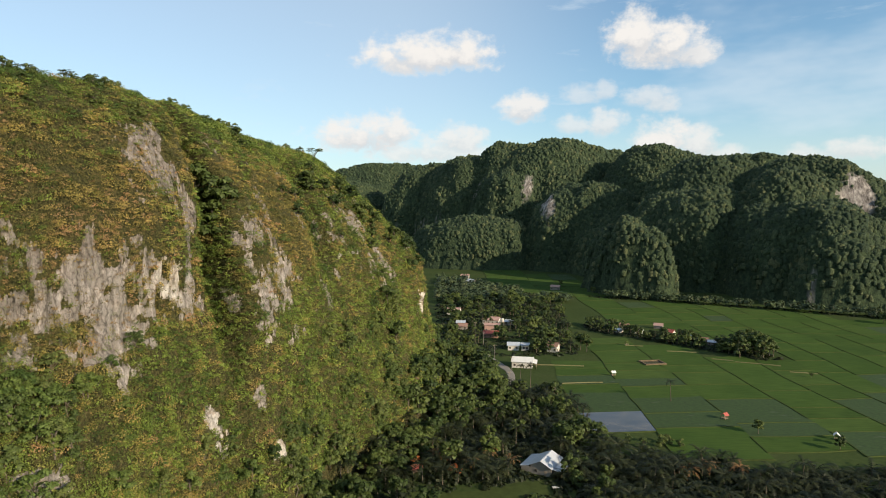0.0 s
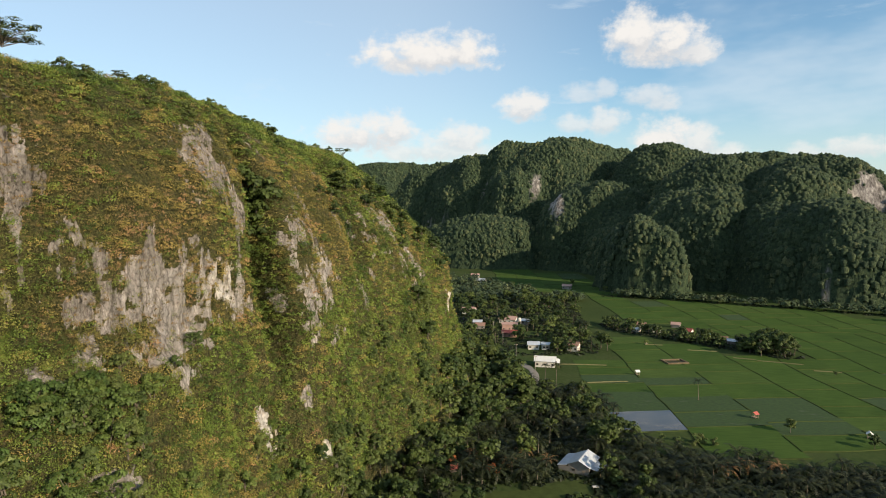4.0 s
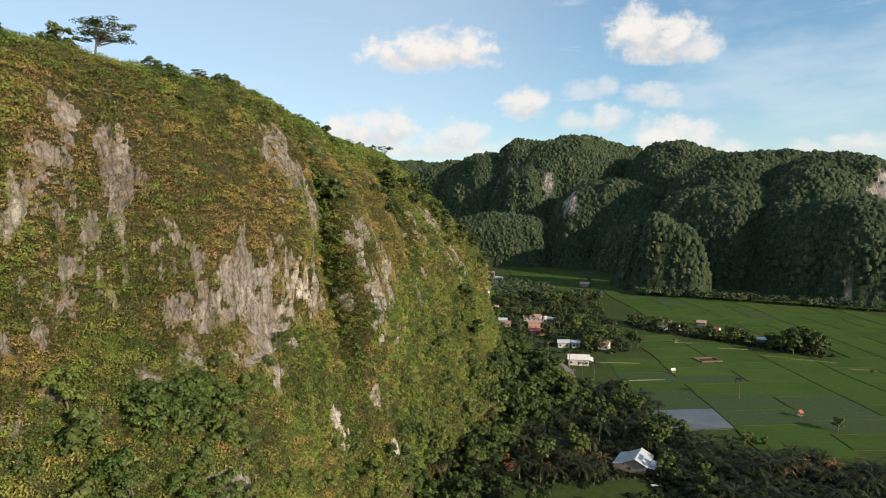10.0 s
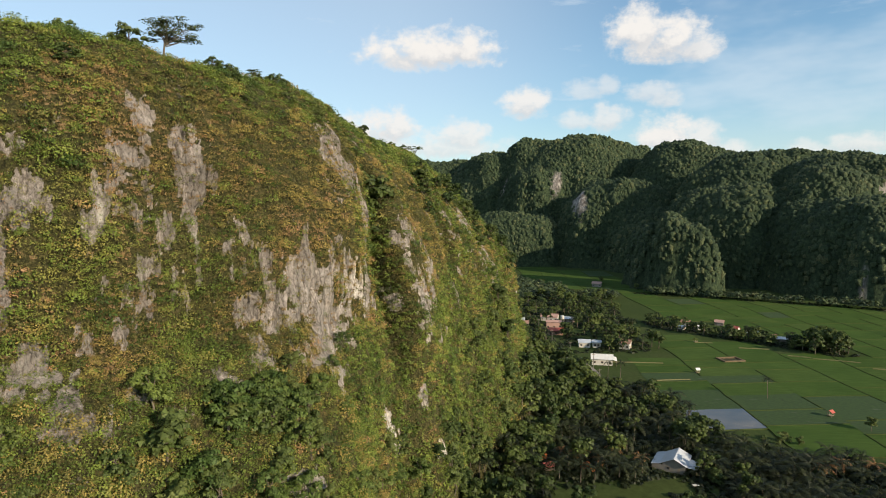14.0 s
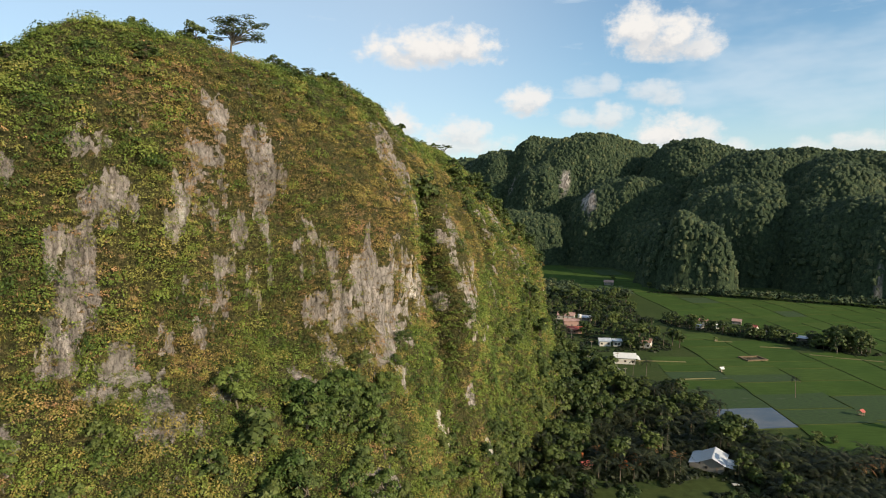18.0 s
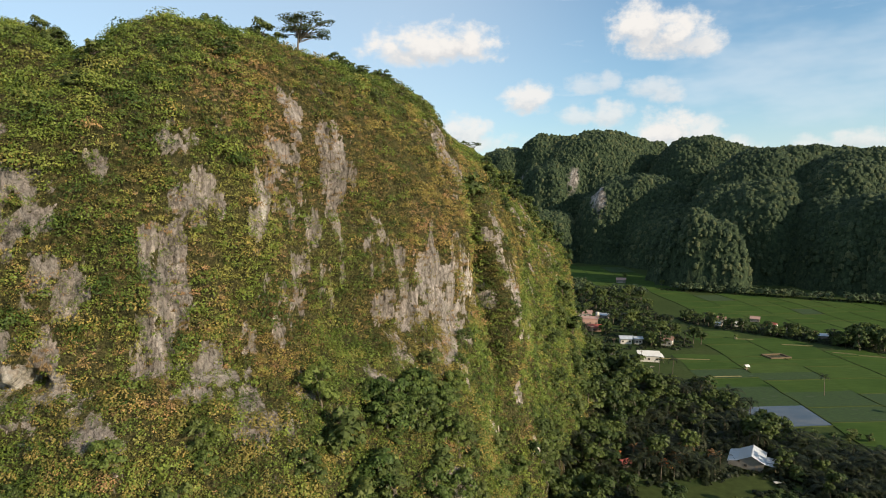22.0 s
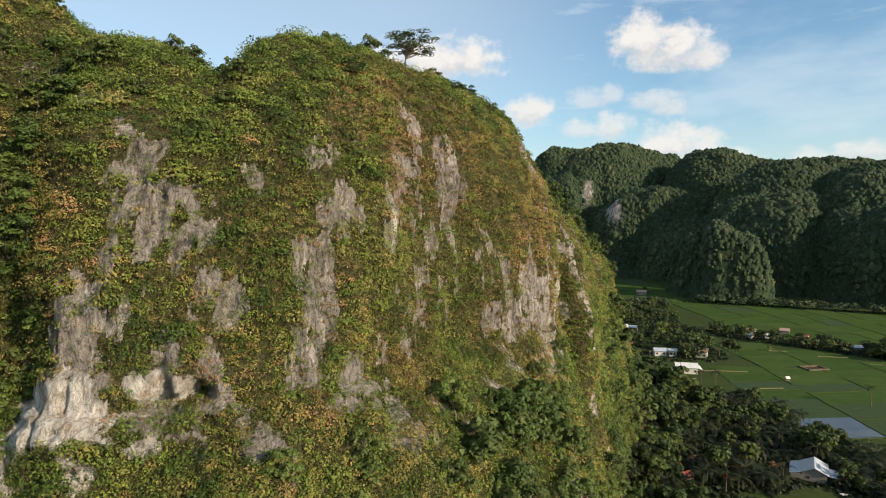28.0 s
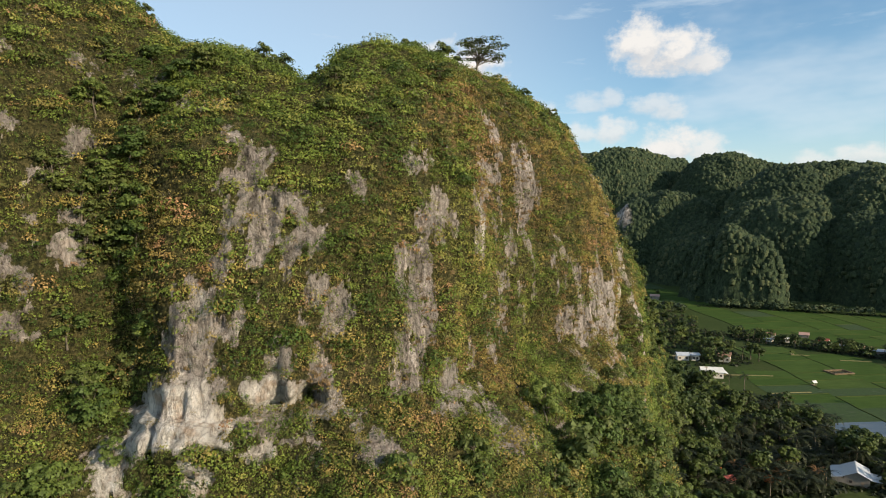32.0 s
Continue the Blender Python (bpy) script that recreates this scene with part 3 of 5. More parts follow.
DOMES += [(230, 900, 110, 80, 120), (250, 820, 75, 70, 80), (430, 880, 140, 110, 160), (620, 760, 150, 130, 120), (120, 1000, 80, 60, 150),
          (-260, 1300, 180, 160, 150), (760, 620, 170, 160, 110), (235, 1040, 70, 80, 189), (390, 820, 90, 80, 142)]


def ridge_height(x, y):
    p = np.stack([x, y, np.zeros(len(x))], 1)
    wx = x + 24 * fbm(p, 80, 61, 3) + 9 * fbm(p, 26, 63, 3)
    wy = y + 24 * fbm(p, 80, 65, 3) + 9 * fbm(p, 26, 67, 3)
    h = np.full(len(x), -6.0)
    for cx, cy, rx, ry, H in DOMES:
        r = np.sqrt(((wx - cx) / (rx * 1.12)) ** 2 + ((wy - cy) / (ry * 1.12)) ** 2)
        d = H * np.clip(1 - r ** 2.6, -0.2, 1) ** 1.0
        d = np.where(d > 0, np.abs(d / H) ** 0.55 * H, d)
        k = 12.0
        g = np.clip(0.5 + 0.5 * (d - h) / k, 0, 1)
        h = h + (d - h) * g + k * g * (1 - g)
    q = np.stack([x, y, h], 1)
    return h + smoothstep(h, 4, 30) * (9 * fbm(q, 42, 71, 3) + 4.5 * fbm(q, 14, 75, 2))


gx, gy = np.arange(-420, 960, 5.5), np.arange(400, 1640, 5.5)
X, Y = [a.ravel() for a in np.meshgrid(gx, gy, indexing="ij")]
far_z = ridge_height(X, Y)
fz = far_z.reshape(len(gx), len(gy))
slope = np.hypot(*np.gradient(fz, 5.5)).ravel()
far_p = np.stack([X, Y, far_z], 1)
# pale cliffs among the forest: centre and half sizes
FAR_CLIFFS = [(425, 642, 98, 30, 40, 24), (147, 862, 92, 9, 22, 24), (315, 514, 17, 9, 12, 5), (60, 1010, 108, 12, 25, 22), (100, 990, 112, 9, 25, 26), (130, 950, 122, 10, 25, 20), (-5, 1090, 95, 12, 30, 20)]


def bare_cliff(q, steep):
    """How bare the far slope is: steep places and the named cliffs."""
    rag = fbm(q, (18, 18, 40), 81, 3, .6)
    b = smoothstep(steep + 1.6 * rag, 7.0, 8.0) * smoothstep(q[:, 2], 15, 35)
    for x, y, z, rx, ry, rz in FAR_CLIFFS:
        e = 1 - ((q[:, 0] - x) / rx) ** 2 - ((q[:, 1] - y) / ry) ** 2 - ((q[:, 2] - z) / rz) ** 2 + rag * 0.9
        b = np.maximum(b, smoothstep(e, 0.0, 0.4))
    return b


far_rock = bare_cliff(far_p, slope)
# how much of the ridges' skin can be seen from the flight line, by a sweep outwards over the compass
view = np.array([-48.0, 0.0, 83.5])


def skyline_seen(q, lift):
    gd, ga = np.hypot(X - view[0], Y - view[1]), np.arctan2(X - view[0], Y - view[1])
    ge = (far_z - view[2]) / gd
    bins = np.arange(-0.8, 0.9, 0.004)
    gb, qb = np.digitize(ga, bins), np.digitize(np.arctan2(q[:, 0] - view[0], q[:, 1] - view[1]), bins)
    qd = np.hypot(q[:, 0] - view[0], q[:, 1] - view[1])
    qe = (q[:, 2] + lift - view[2]) / qd
    seen = np.zeros(len(q), bool)
    for b in range(len(bins) + 1):
        gi, qi = np.nonzero(gb == b)[0], np.nonzero(qb == b)[0]
        if len(gi) and len(qi):
            o = gi[np.argsort(gd[gi])]
            top = np.maximum.accumulate(ge[o])
            k = np.searchsorted(gd[o], qd[qi] - 12) - 1
            seen[qi] = qe[qi] > np.where(k >= 0, top[np.clip(k, 0, None)], -9)
    return seen


ridge = new("far_ridge", np_mesh("far_ridge", far_p, grid_faces(len(gx), len(gy)), M_ROCKFAR, True, (("rock", far_rock),)))
tagged(ridge, "distant chain of forested karst hills with pale cliffs", "hills", kind="structure")

# ---- the valley floor ----
bm = bmesh.new()
bmesh.ops.create_grid(bm, x_segments=2, y_segments=2, size=4600)
ground = new("ground", bm_mesh("ground", bm, M_GROUND))
tagged(ground, "flat green valley floor between the limestone hills", "ground", kind="structure")

# ---- scrub and forest ----
def clump_template(n, seed, leaf, squash=0.8, upward=0.5, blades=False):
    """Leaf triangles in a ball of radius 1: (n, 3, 3)."""
    r = np.random.default_rng(seed)
    d = r.normal(size=(n, 3))
    d /= np.linalg.norm(d, axis=1)[:, None]
    d[:, 2] = np.abs(d[:, 2]) * 1.0 - 0.25
    c = d * (0.35 + 0.65 * r.random((n, 1)) ** 0.5)
    c[:, 2] *= squash
    nrm = d * 1.2 + r.normal(size=(n, 3)) * 0.38 + np.array([0, 0, upward])
    nrm /= np.linalg.norm(nrm, axis=1)[:, None]
    a = np.cross(nrm, r.normal(size=(n, 3)))
    a /= np.linalg.norm(a, axis=1)[:, None]
    b = np.cross(nrm, a)
    size = leaf * (0.6 + 0.8 * r.random((n, 1)))
    if blades:
        tip = np.stack([r.normal(size=n) * .6, r.normal(size=n) * .6, 0.6 + 0.6 * r.random(n)], 1)
        c = np.stack([r.normal(size=n) * .4, r.normal(size=n) * .4, np.zeros(n) - .1], 1)
        side = np.cross(tip, r.normal(size=(n, 3)))
        side /= np.linalg.norm(side, axis=1)[:, None]
        return np.stack([c - side * leaf, c + side * leaf, c + tip], 1)
    return np.stack([c - a * size * 0.9, c + a * size * 0.5 - b * size * 0.75, c + a * size * 0.5 + b * size * 0.75], 1)


def scatter(name, pos, radius, tone, templates, mat, label, category, tall=None):
    """One object of many small plants."""
    n = len(pos)
    which = rng.integers(0, len(templates), n)
    yaw = rng.random(n) * 2 * math.pi
    out, tones = [], []
    for k, t in enumerate(templates):
        i = np.nonzero(which == k)[0]
        cs, sn = np.cos(yaw[i]), np.sin(yaw[i])
        x = t[None, :, :, 0] * cs[:, None, None] - t[None, :, :, 1] * sn[:, None, None]
        y = t[None, :, :, 0] * sn[:, None, None] + t[None, :, :, 1] * cs[:, None, None]
        z = np.broadcast_to(t[None, :, :, 2], x.shape)
        rr = radius[i][:, None, None]
        hh = rr if tall is None else tall[i][:, None, None]
        w = np.stack([x * rr, y * rr, z * hh], -1) + pos[i][:, None, None, :]
        out.append(w.reshape(-1, 3))
        tones.append(np.repeat(tone[i], t.shape[0] * 3))
    v = np.concatenate(out)
    ob = new(name, np_mesh(name, v, np.arange(len(v)).reshape(-1, 3), mat, False, (("tone", np.concatenate(tones)),)))
    return tagged(ob, label, category, kind="stuff")


# seeds over the hill, even by area and thicker where the slope stands near the flight line
cell = hill_p.reshape(NU, NV, 3)
du = np.linalg.norm(np.cross(cell[1:, :-1] - cell[:-1, :-1], cell[:-1, 1:] - cell[:-1, :-1]), axis=2)
near = np.clip(1.5 - 0.0085 * np.hypot(cell[:-1, :-1, 0] + 60, cell[:-1, :-1, 1]), 0.28, 1.2)
vis = (vv[None, :-1] < 2.25) & (vv[None, :-1] > 0.12)
sparse_below = np.interp(uu[:-1], [1, 7, 8, 9, 10, 11, 12], [.74, .74, .64, .54, .36, .22, .12])[:, None]
thin = np.where((vv[None, :-1] < sparse_below) | (vv[None, :-1] > 2.1), 0.12, 1.0)      # thinner scrub low on the apron and behind the crest
weight = du * near * vis * thin * ((uu[:-1, None] > 1.3) & (uu[:-1, None] < 16.8))
cum = np.cumsum(weight.ravel() / weight.sum())


def hill_seeds(n):
    i = np.searchsorted(cum, rng.random(n))
    iu, iv = np.unravel_index(np.clip(i, 0, du.size - 1), du.shape)
    s = uu[iu] + rng.random(n) * (uu[1] - uu[0])
    v = vv[iv] + rng.random(n) * (vv[iv + 1] - vv[iv])
    f = ((s - uu[iu]) / (uu[1] - uu[0]))[:, None]
    g = ((v - vv[iv]) / (vv[iv + 1] - vv[iv]))[:, None]
    p = cell[iu, iv] * (1 - f) * (1 - g) + cell[iu + 1, iv] * f * (1 - g) + cell[iu, iv + 1] * (1 - f) * g + cell[iu + 1, iv + 1] * f * g
    rk = hill_rock.reshape(NU, NV)[iu, iv]
    rk = rk * (0.82 + 0.15 * hill_pale.reshape(NU, NV)[iu, iv])
    pl = hill_pale.reshape(NU, NV)[iu, iv]
    return p, np.where(pl > 0.45, 1.0, rk), s, v


HILL_SHRUBS = 50000
p, rk, s, v = hill_seeds(HILL_SHRUBS)
lush = 1.35 * fbm(p, (20, 20, 26), 91, 5, .68) + 0.8 * bell(s, 3.0, .45) + 0.9 * bell(s, 11.38, .2) + 0.4 * bell(s, 13.42, .15) + 0.45 * smoothstep(v, .92, .6) * smoothstep(s, 10.5, 8.5) + 0.12 * smoothstep(v, .6, .2) + 0.6 * smoothstep(v, 1.02, .84)
lush += 0.5 * smoothstep(s, 3.8, 2.8)
lush += 0.55 * smoothstep(v, 1.4, 1.75) + 0.38 * smoothstep(s, 12.9, 13.8) * smoothstep(v, .8, 1.2)
rust = bell(s, 6.8, 1.7) * bell(v, 1.25, .42) * smoothstep(v, .88, 1.08) + 0.6 * bell(s, 9.6, .6) * bell(v, 1.1, .2)
keep = rng.random(len(p)) > np.where(rk > 0.99, 1.0, rk * 0.9)
tone = np.clip(0.44 + 0.95 * fbm(p, 5, 95, 4, .6) + 0.20 * rng.normal(size=len(p)) + 0.45 * rust, 0, 1)
size = (0.48 + 0.62 * rng.random(len(p)) ** 2) * (1.0 + 0.35 * smoothstep(p[:, 1], 100, 200))
is_lush = keep & (lush > 0.20 + 0.16 * rng.normal(size=len(p)))
is_dry = keep & ~is_lush & (rng.random(len(p)) < 0.07 + 0.70 * rust)
is_olive = keep & ~is_lush & ~is_dry
close = s < 9.7
fine_leaf = [clump_template(28, 100 + k, 0.150, 0.95) for k in range(8)]
leafy = [clump_template(24, 110 + k, 0.22) for k in range(6)]
blade = [clump_template(26, 140 + k, 0.11, blades=True) for k in range(4)]
OLIVE = "olive and yellow-green scrub clinging to the limestone hill"
GREEN = "lush green vines and bushes on the hill's gullies and foot"
scatter("olive_scrub", p[is_olive & close], size[is_olive & close], tone[is_olive & close], fine_leaf, M_OLIVE, OLIVE, "scrub")
scatter("olive_scrub", p[is_olive & ~close], size[is_olive & ~close], tone[is_olive & ~close], leafy, M_OLIVE, OLIVE, "scrub")
scatter("green_vines", p[is_lush & close], size[is_lush & close] * 1.15, tone[is_lush & close], fine_leaf, M_LUSH, GREEN, "bushes")
scatter("green_vines", p[is_lush & ~close], size[is_lush & ~close] * 1.25, tone[is_lush & ~close], leafy, M_LUSH, GREEN, "bushes")
scatter("dry_grass", p[is_dry], size[is_dry] * 0.62, tone[is_dry], blade, M_DRY, "straw-brown dry grass tufts on the cliff ledges", "grass")

# rounder bushes that give the slope its lumps and shadows
b, bk, bs, bv = hill_seeds(9500)
stay = (rng.random(len(b)) > np.clip(bk * 1.5, 0, 1)) & (bs > 1.4)
b, bv = b[stay], bv[stay]
b_green = fbm(b, (20, 20, 26), 91, 5, .62) + 0.25 * rng.normal(size=len(b)) + 0.5 * smoothstep(bv, 1.4, 1.75) > 0.05
b_tone = np.clip(0.40 + 0.9 * fbm(b, 5, 95, 4, .6) + 0.25 * rng.normal(size=len(b)), 0, 1)
b_size = 0.8 + 1.7 * rng.random(len(b)) ** 2.5
b[:, 2] += 0.1 * b_size
round_bush = [clump_template(60, 220 + k, 0.13, 0.85, 0.35) for k in range(8)]
big_bush = [clump_template(170, 260 + k, 0.075, 0.8, 0.35) for k in range(6)]
for low, high, kinds in ((0.0, 1.35, round_bush), (1.35, 9.0, big_bush)):
    of = (b_size >= low) & (b_size < high)
    scatter("olive_bushes", b[~b_green & of], b_size[~b_green & of], b_tone[~b_green & of], kinds, M_OLIVE, "rounded olive bushes growing on the limestone slope", "bushes")
    scatter("green_bushes", b[b_green & of], b_size[b_green & of] * 1.1, b_tone[b_green & of], kinds, M_LUSH, "rounded fresh green bushes growing on the limestone slope", "bushes")

# a taller fringe along the crest
p, rk, s, v = hill_seeds(7000)
top_only = (v > 1.55) & (v < 2.2) & (rng.random(len(p)) < 0.8)
p, s, v = p[top_only], s[top_only], v[top_only]
tone = np.clip(0.45 + 0.3 * rng.normal(size=len(p)), 0, 1)
size = 0.5 + 0.8 * rng.random(len(p)) ** 2.5
p[:, 2] += 0.2 * size
scatter("crest_bushes", p, size, tone, [clump_template(42, 190 + k, 0.18, 1.1) for k in range(6)], M_LUSH, "uneven green bushes along the hill's crest", "bushes")

# forest on the far ridges
FAR_CROWNS = 33000
fx, fy = rng.random(FAR_CROWNS * 7) * 1000 - 300, 440 + rng.random(FAR_CROWNS * 7) * 1050
fh = ridge_height(fx, fy)
e = 4.0
gxs = (ridge_height(fx + e, fy) - fh) / e
gys = (ridge_height(fx, fy + e) - fh) / e
steep = np.hypot(gxs, gys)
q = np.stack([fx, fy, fh], 1)
bare = bare_cliff(q, steep)
wgt = np.where(skyline_seen(q, 6.0), 1.0, 0.06) * (1 + np.minimum(steep, 4)) * (fh > 2) * (1 - bare * 0.97) * np.clip(800 / fy, 0.6, 1.5) ** 1.5
pick = rng.choice(len(fx), FAR_CROWNS, replace=False, p=wgt / wgt.sum())
q = q[pick]
rad = (1.4 + 2.2 * rng.random(len(q)) ** 2.2)
q[:, 2] -= 0.5
tone = np.clip(0.40 + 0.4 * fbm(q, 60, 97, 3) + 0.22 * rng.normal(size=len(q)), 0, 1)


def crown_lumps(name, pos, radius, tone, mat, label, category):
    """One object of many rounded, uneven tree crowns."""
    n, ring = len(pos), 6
    lev = np.array([(0.0, 0.95)] + [(0.85, 0.45)] * ring + [(0.80, -0.75)] * ring)
    a = np.concatenate([[0], np.arange(ring) * 2 * math.pi / ring, (np.arange(ring) + 0.5) * 2 * math.pi / ring])
    turn = rng.random((n, 1)) * 6.283
    wob = 0.65 + 0.7 * rng.random((n, len(a)))
    v = np.stack([np.cos(a + turn) * lev[:, 0] * wob, np.sin(a + turn) * lev[:, 0] * wob, lev[:, 1] * wob * (0.8 + 0.5 * rng.random((n, 1)))], -1) * radius[:, None, None] + pos[:, None, :]
    f = []
    for k in range(ring):
        j = (k + 1) % ring
        f += [(0, 1 + k, 1 + j), (1 + k, 1 + ring + k, 1 + j), (1 + j, 1 + ring + k, 1 + ring + j)]
    f = np.array(f)[None] + (np.arange(n) * len(a))[:, None, None]
    ob = new(name, np_mesh(name, v.reshape(-1, 3), f.reshape(-1, 3), mat, True, (("tone", np.repeat(tone, len(a))),)))
    return tagged(ob, label, category, kind="stuff")


crown_lumps("far_forest", q, rad * 1.05, tone, M_CANOPY, "dense dark green forest over the distant hills", "forest")

# ---- trees ----
def tube(points, radii, sides=6):
    """A tapered limb along points: verts and quads."""
    pts = np.asarray(points, float)
    verts, faces = [], []
    for i, p in enumerate(pts):
        d = pts[min(i + 1, len(pts) - 1)] - pts[max(i - 1, 0)]
        d /= np.linalg.norm(d) + 1e-9
        a = np.cross(d, (0.31, 0.95, 0.05))
        a /= np.linalg.norm(a) + 1e-9
        b = np.cross(d, a)
        for k in range(sides):
            w = 2 * math.pi * k / sides
            verts.append(p + (a * math.cos(w) + b * math.sin(w)) * radii[i])
    for i in range(len(pts) - 1):
        for k in range(sides):
            n = (k + 1) % sides
            faces.append((i * sides + k, i * sides + n, (i + 1) * sides + n, (i + 1) * sides + k))
    return verts, faces


def join_tubes(tubes):
    verts, faces = [], []
    for v, f in tubes:
        o = len(verts)
        verts += v
        faces += [tuple(i + o for i in q) for q in f]
    return np.array(verts), np.array(faces)


def leaf_ball(r, center, rad, n, leaf):
    t = clump_template(n, int(r.integers(1 << 30)), leaf / rad, 0.85, 0.6)
    return t.reshape(-1, 3) * rad + center


def tree_kind(name, seed, height, spread, clumps, per, leaf, label, mat=None, bare=0.35, flat=0.0, lean=0.0):
    """A tree with a tapered forked trunk and a crown of leaf clumps, standing at the origin."""
    r = np.random.default_rng(seed)
    top = np.array([lean * height, lean * 0.4 * height, height * 0.72])
    trunk = [np.zeros(3) - [0, 0, 0.6], top * 0.3 + [r.normal() * .2, r.normal() * .2, 0], top * 0.65 + [r.normal() * .4, r.normal() * .4, 0], top]
    w = height * 0.022
    tubes = [tube(trunk, [w * 1.3, w, w * .75, w * .35], 6)]
    leaves = []
    for k in range(clumps):
        a = 2 * math.pi * (k * 0.618 + 0.1 * r.random())
        lvl = r.random()
        z = height * (bare + (1 - bare) * (lvl ** 0.8)) * 0.92
        if flat:
            z = height * (0.80 + 0.12 * r.random()) - flat * (k % 2) * height * 0.18
        rr = spread * (0.35 + 0.65 * r.random()) * (math.sqrt(max(0.05, 1 - (2 * (z / height - bare) / (1 - bare) - 0.8) ** 2 * 0.55)) if not flat else 1.0)
        c = np.array([math.cos(a) * rr, math.sin(a) * rr, z]) + top * [lean and 1, lean and 1, 0]
        rad = spread * (0.28 + 0.22 * r.random()) * (0.75 if flat else 1.0)
        ball = leaf_ball(r, c, rad, per, leaf)
        if flat:
            ball[:, 2] = c[2] + (ball[:, 2] - c[2]) * 0.45
        leaves.append(ball)
        if k % 2 == 0 or flat:
            f = 0.45 + 0.35 * r.random()
            start = top * f
            tubes.append(tube([start, (start + c) / 2 + [0, 0, height * 0.03], c], [w * .5, w * .32, w * .12], 4))
    v, f = join_tubes(tubes)
    root = new(name)
    part("trunk", np_mesh("trunk", v, f, M_BARK, True), root)
    lv = np.concatenate(leaves)
    part("crown", np_mesh("crown", lv, np.arange(len(lv)).reshape(-1, 3), mat or M_TREE), root)
    return tagged(root, label, "tree")


def place(kind, x, y, z, scale, turn, group=""):
    ob = copy_thing(kind, pose(x, y, z, 0, 0, turn))
    ob.scale = (scale, scale, scale)
    if group:
        ob["group"] = group
    return ob


BROAD = [tree_kind("broadleaf_tree", 11, 9.0, 3.6, 16, 46, 0.62, "dark green broadleaf tree with a dense uneven crown"),
         tree_kind("tall_tree", 12, 11.0, 4.2, 18, 46, 0.68, "tall dark green broadleaf tree with a wide crown"),
         tree_kind("bushy_tree", 13, 7.0, 3.2, 13, 46, 0.58, "low bushy green tree with leaves to the ground", bare=0.12),
         tree_kind("slim_tree", 14, 10.0, 3.0, 14, 46, 0.58, "slim green tree with a tall narrow crown", bare=0.2),
         tree_kind("spreading_tree", 15, 8.0, 4.4, 16, 46, 0.66, "spreading mango-like tree with a rounded crown", bare=0.25)]
UMBRELLA = tree_kind("umbrella_tree", 21, 7.0, 4.6, 14, 60, 0.34, "flat-topped umbrella tree on the hill's crest", M_CREST, flat=0.6, lean=0.12)
SPARSE = tree_kind("sparse_tree", 22, 7.5, 4.6, 40, 90, 0.22, "sparse leaning tree with open fine foliage on the crest", M_CREST, flat=1.5, lean=0.2)
SMALL = tree_kind("crest_tree", 24, 5.5, 2.7, 22, 52, 0.30, "small dense green tree on the hill's crest", M_CREST, bare=0.12)
SLOPE = [tree_kind("slope_tree", 51, 8.5, 3.4, 18, 95, 0.30, "green tree rooted on the hill's lower slope", M_SLOPE),
         tree_kind("slope_tree", 52, 7.0, 3.6, 18, 95, 0.30, "bushy green tree rooted on the hill's lower slope", M_SLOPE, bare=0.12),
         tree_kind("slope_tree", 53, 9.5, 3.2, 18, 95, 0.28, "tall yellow-green tree rooted on the hill's lower slope", M_CREST, bare=0.15)]
LIGHTB = tree_kind("light_tree", 23, 8.5, 3.4, 18, 44, 0.55, "bright yellow-green tree growing on the hill's lower slope", M_CREST, bare=0.15)


def frond_mesh(name, seed, length, mat):
    """One feather-shaped palm leaf that arches out along x."""
    r = np.random.default_rng(seed)
    n = 9
    verts, faces = [], []

    def spine(t):
        return np.array([length * (t - 0.16 * t ** 3), 0.06 * length * math.sin(seed + t), length * (0.42 * t - 0.78 * t ** 2)])

    for i in range(n):
        t0, t1 = 0.1 + 0.9 * i / n, 0.1 + 0.9 * (i + 0.8) / n
        a, b = spine(t0), spine(t1)
        w = length * 0.19 * math.sin(math.pi * min(1, 0.18 + 0.8 * t0)) * (0.85 + 0.3 * r.random())
        for side in (-1, 1):
            tip = (a + b) / 2 + np.array([w * 0.5, side * w, -w * (0.35 + 0.3 * r.random())])
            o = len(verts)
            verts += [a, b, tip]
            faces.append((o, o + 1, o + 2))
    for i in range(4):
        a, b = spine(i / 4), spine((i + 1) / 4)
        o = len(verts)
        k = 0.05 * length * (1 - i / 5) * 0.4
        verts += [a + [0, k, 0], a - [0, k, 0], b]
        faces.append((o, o + 1, o + 2))
    return np_mesh(name, np.array(verts), np.array(faces), mat)


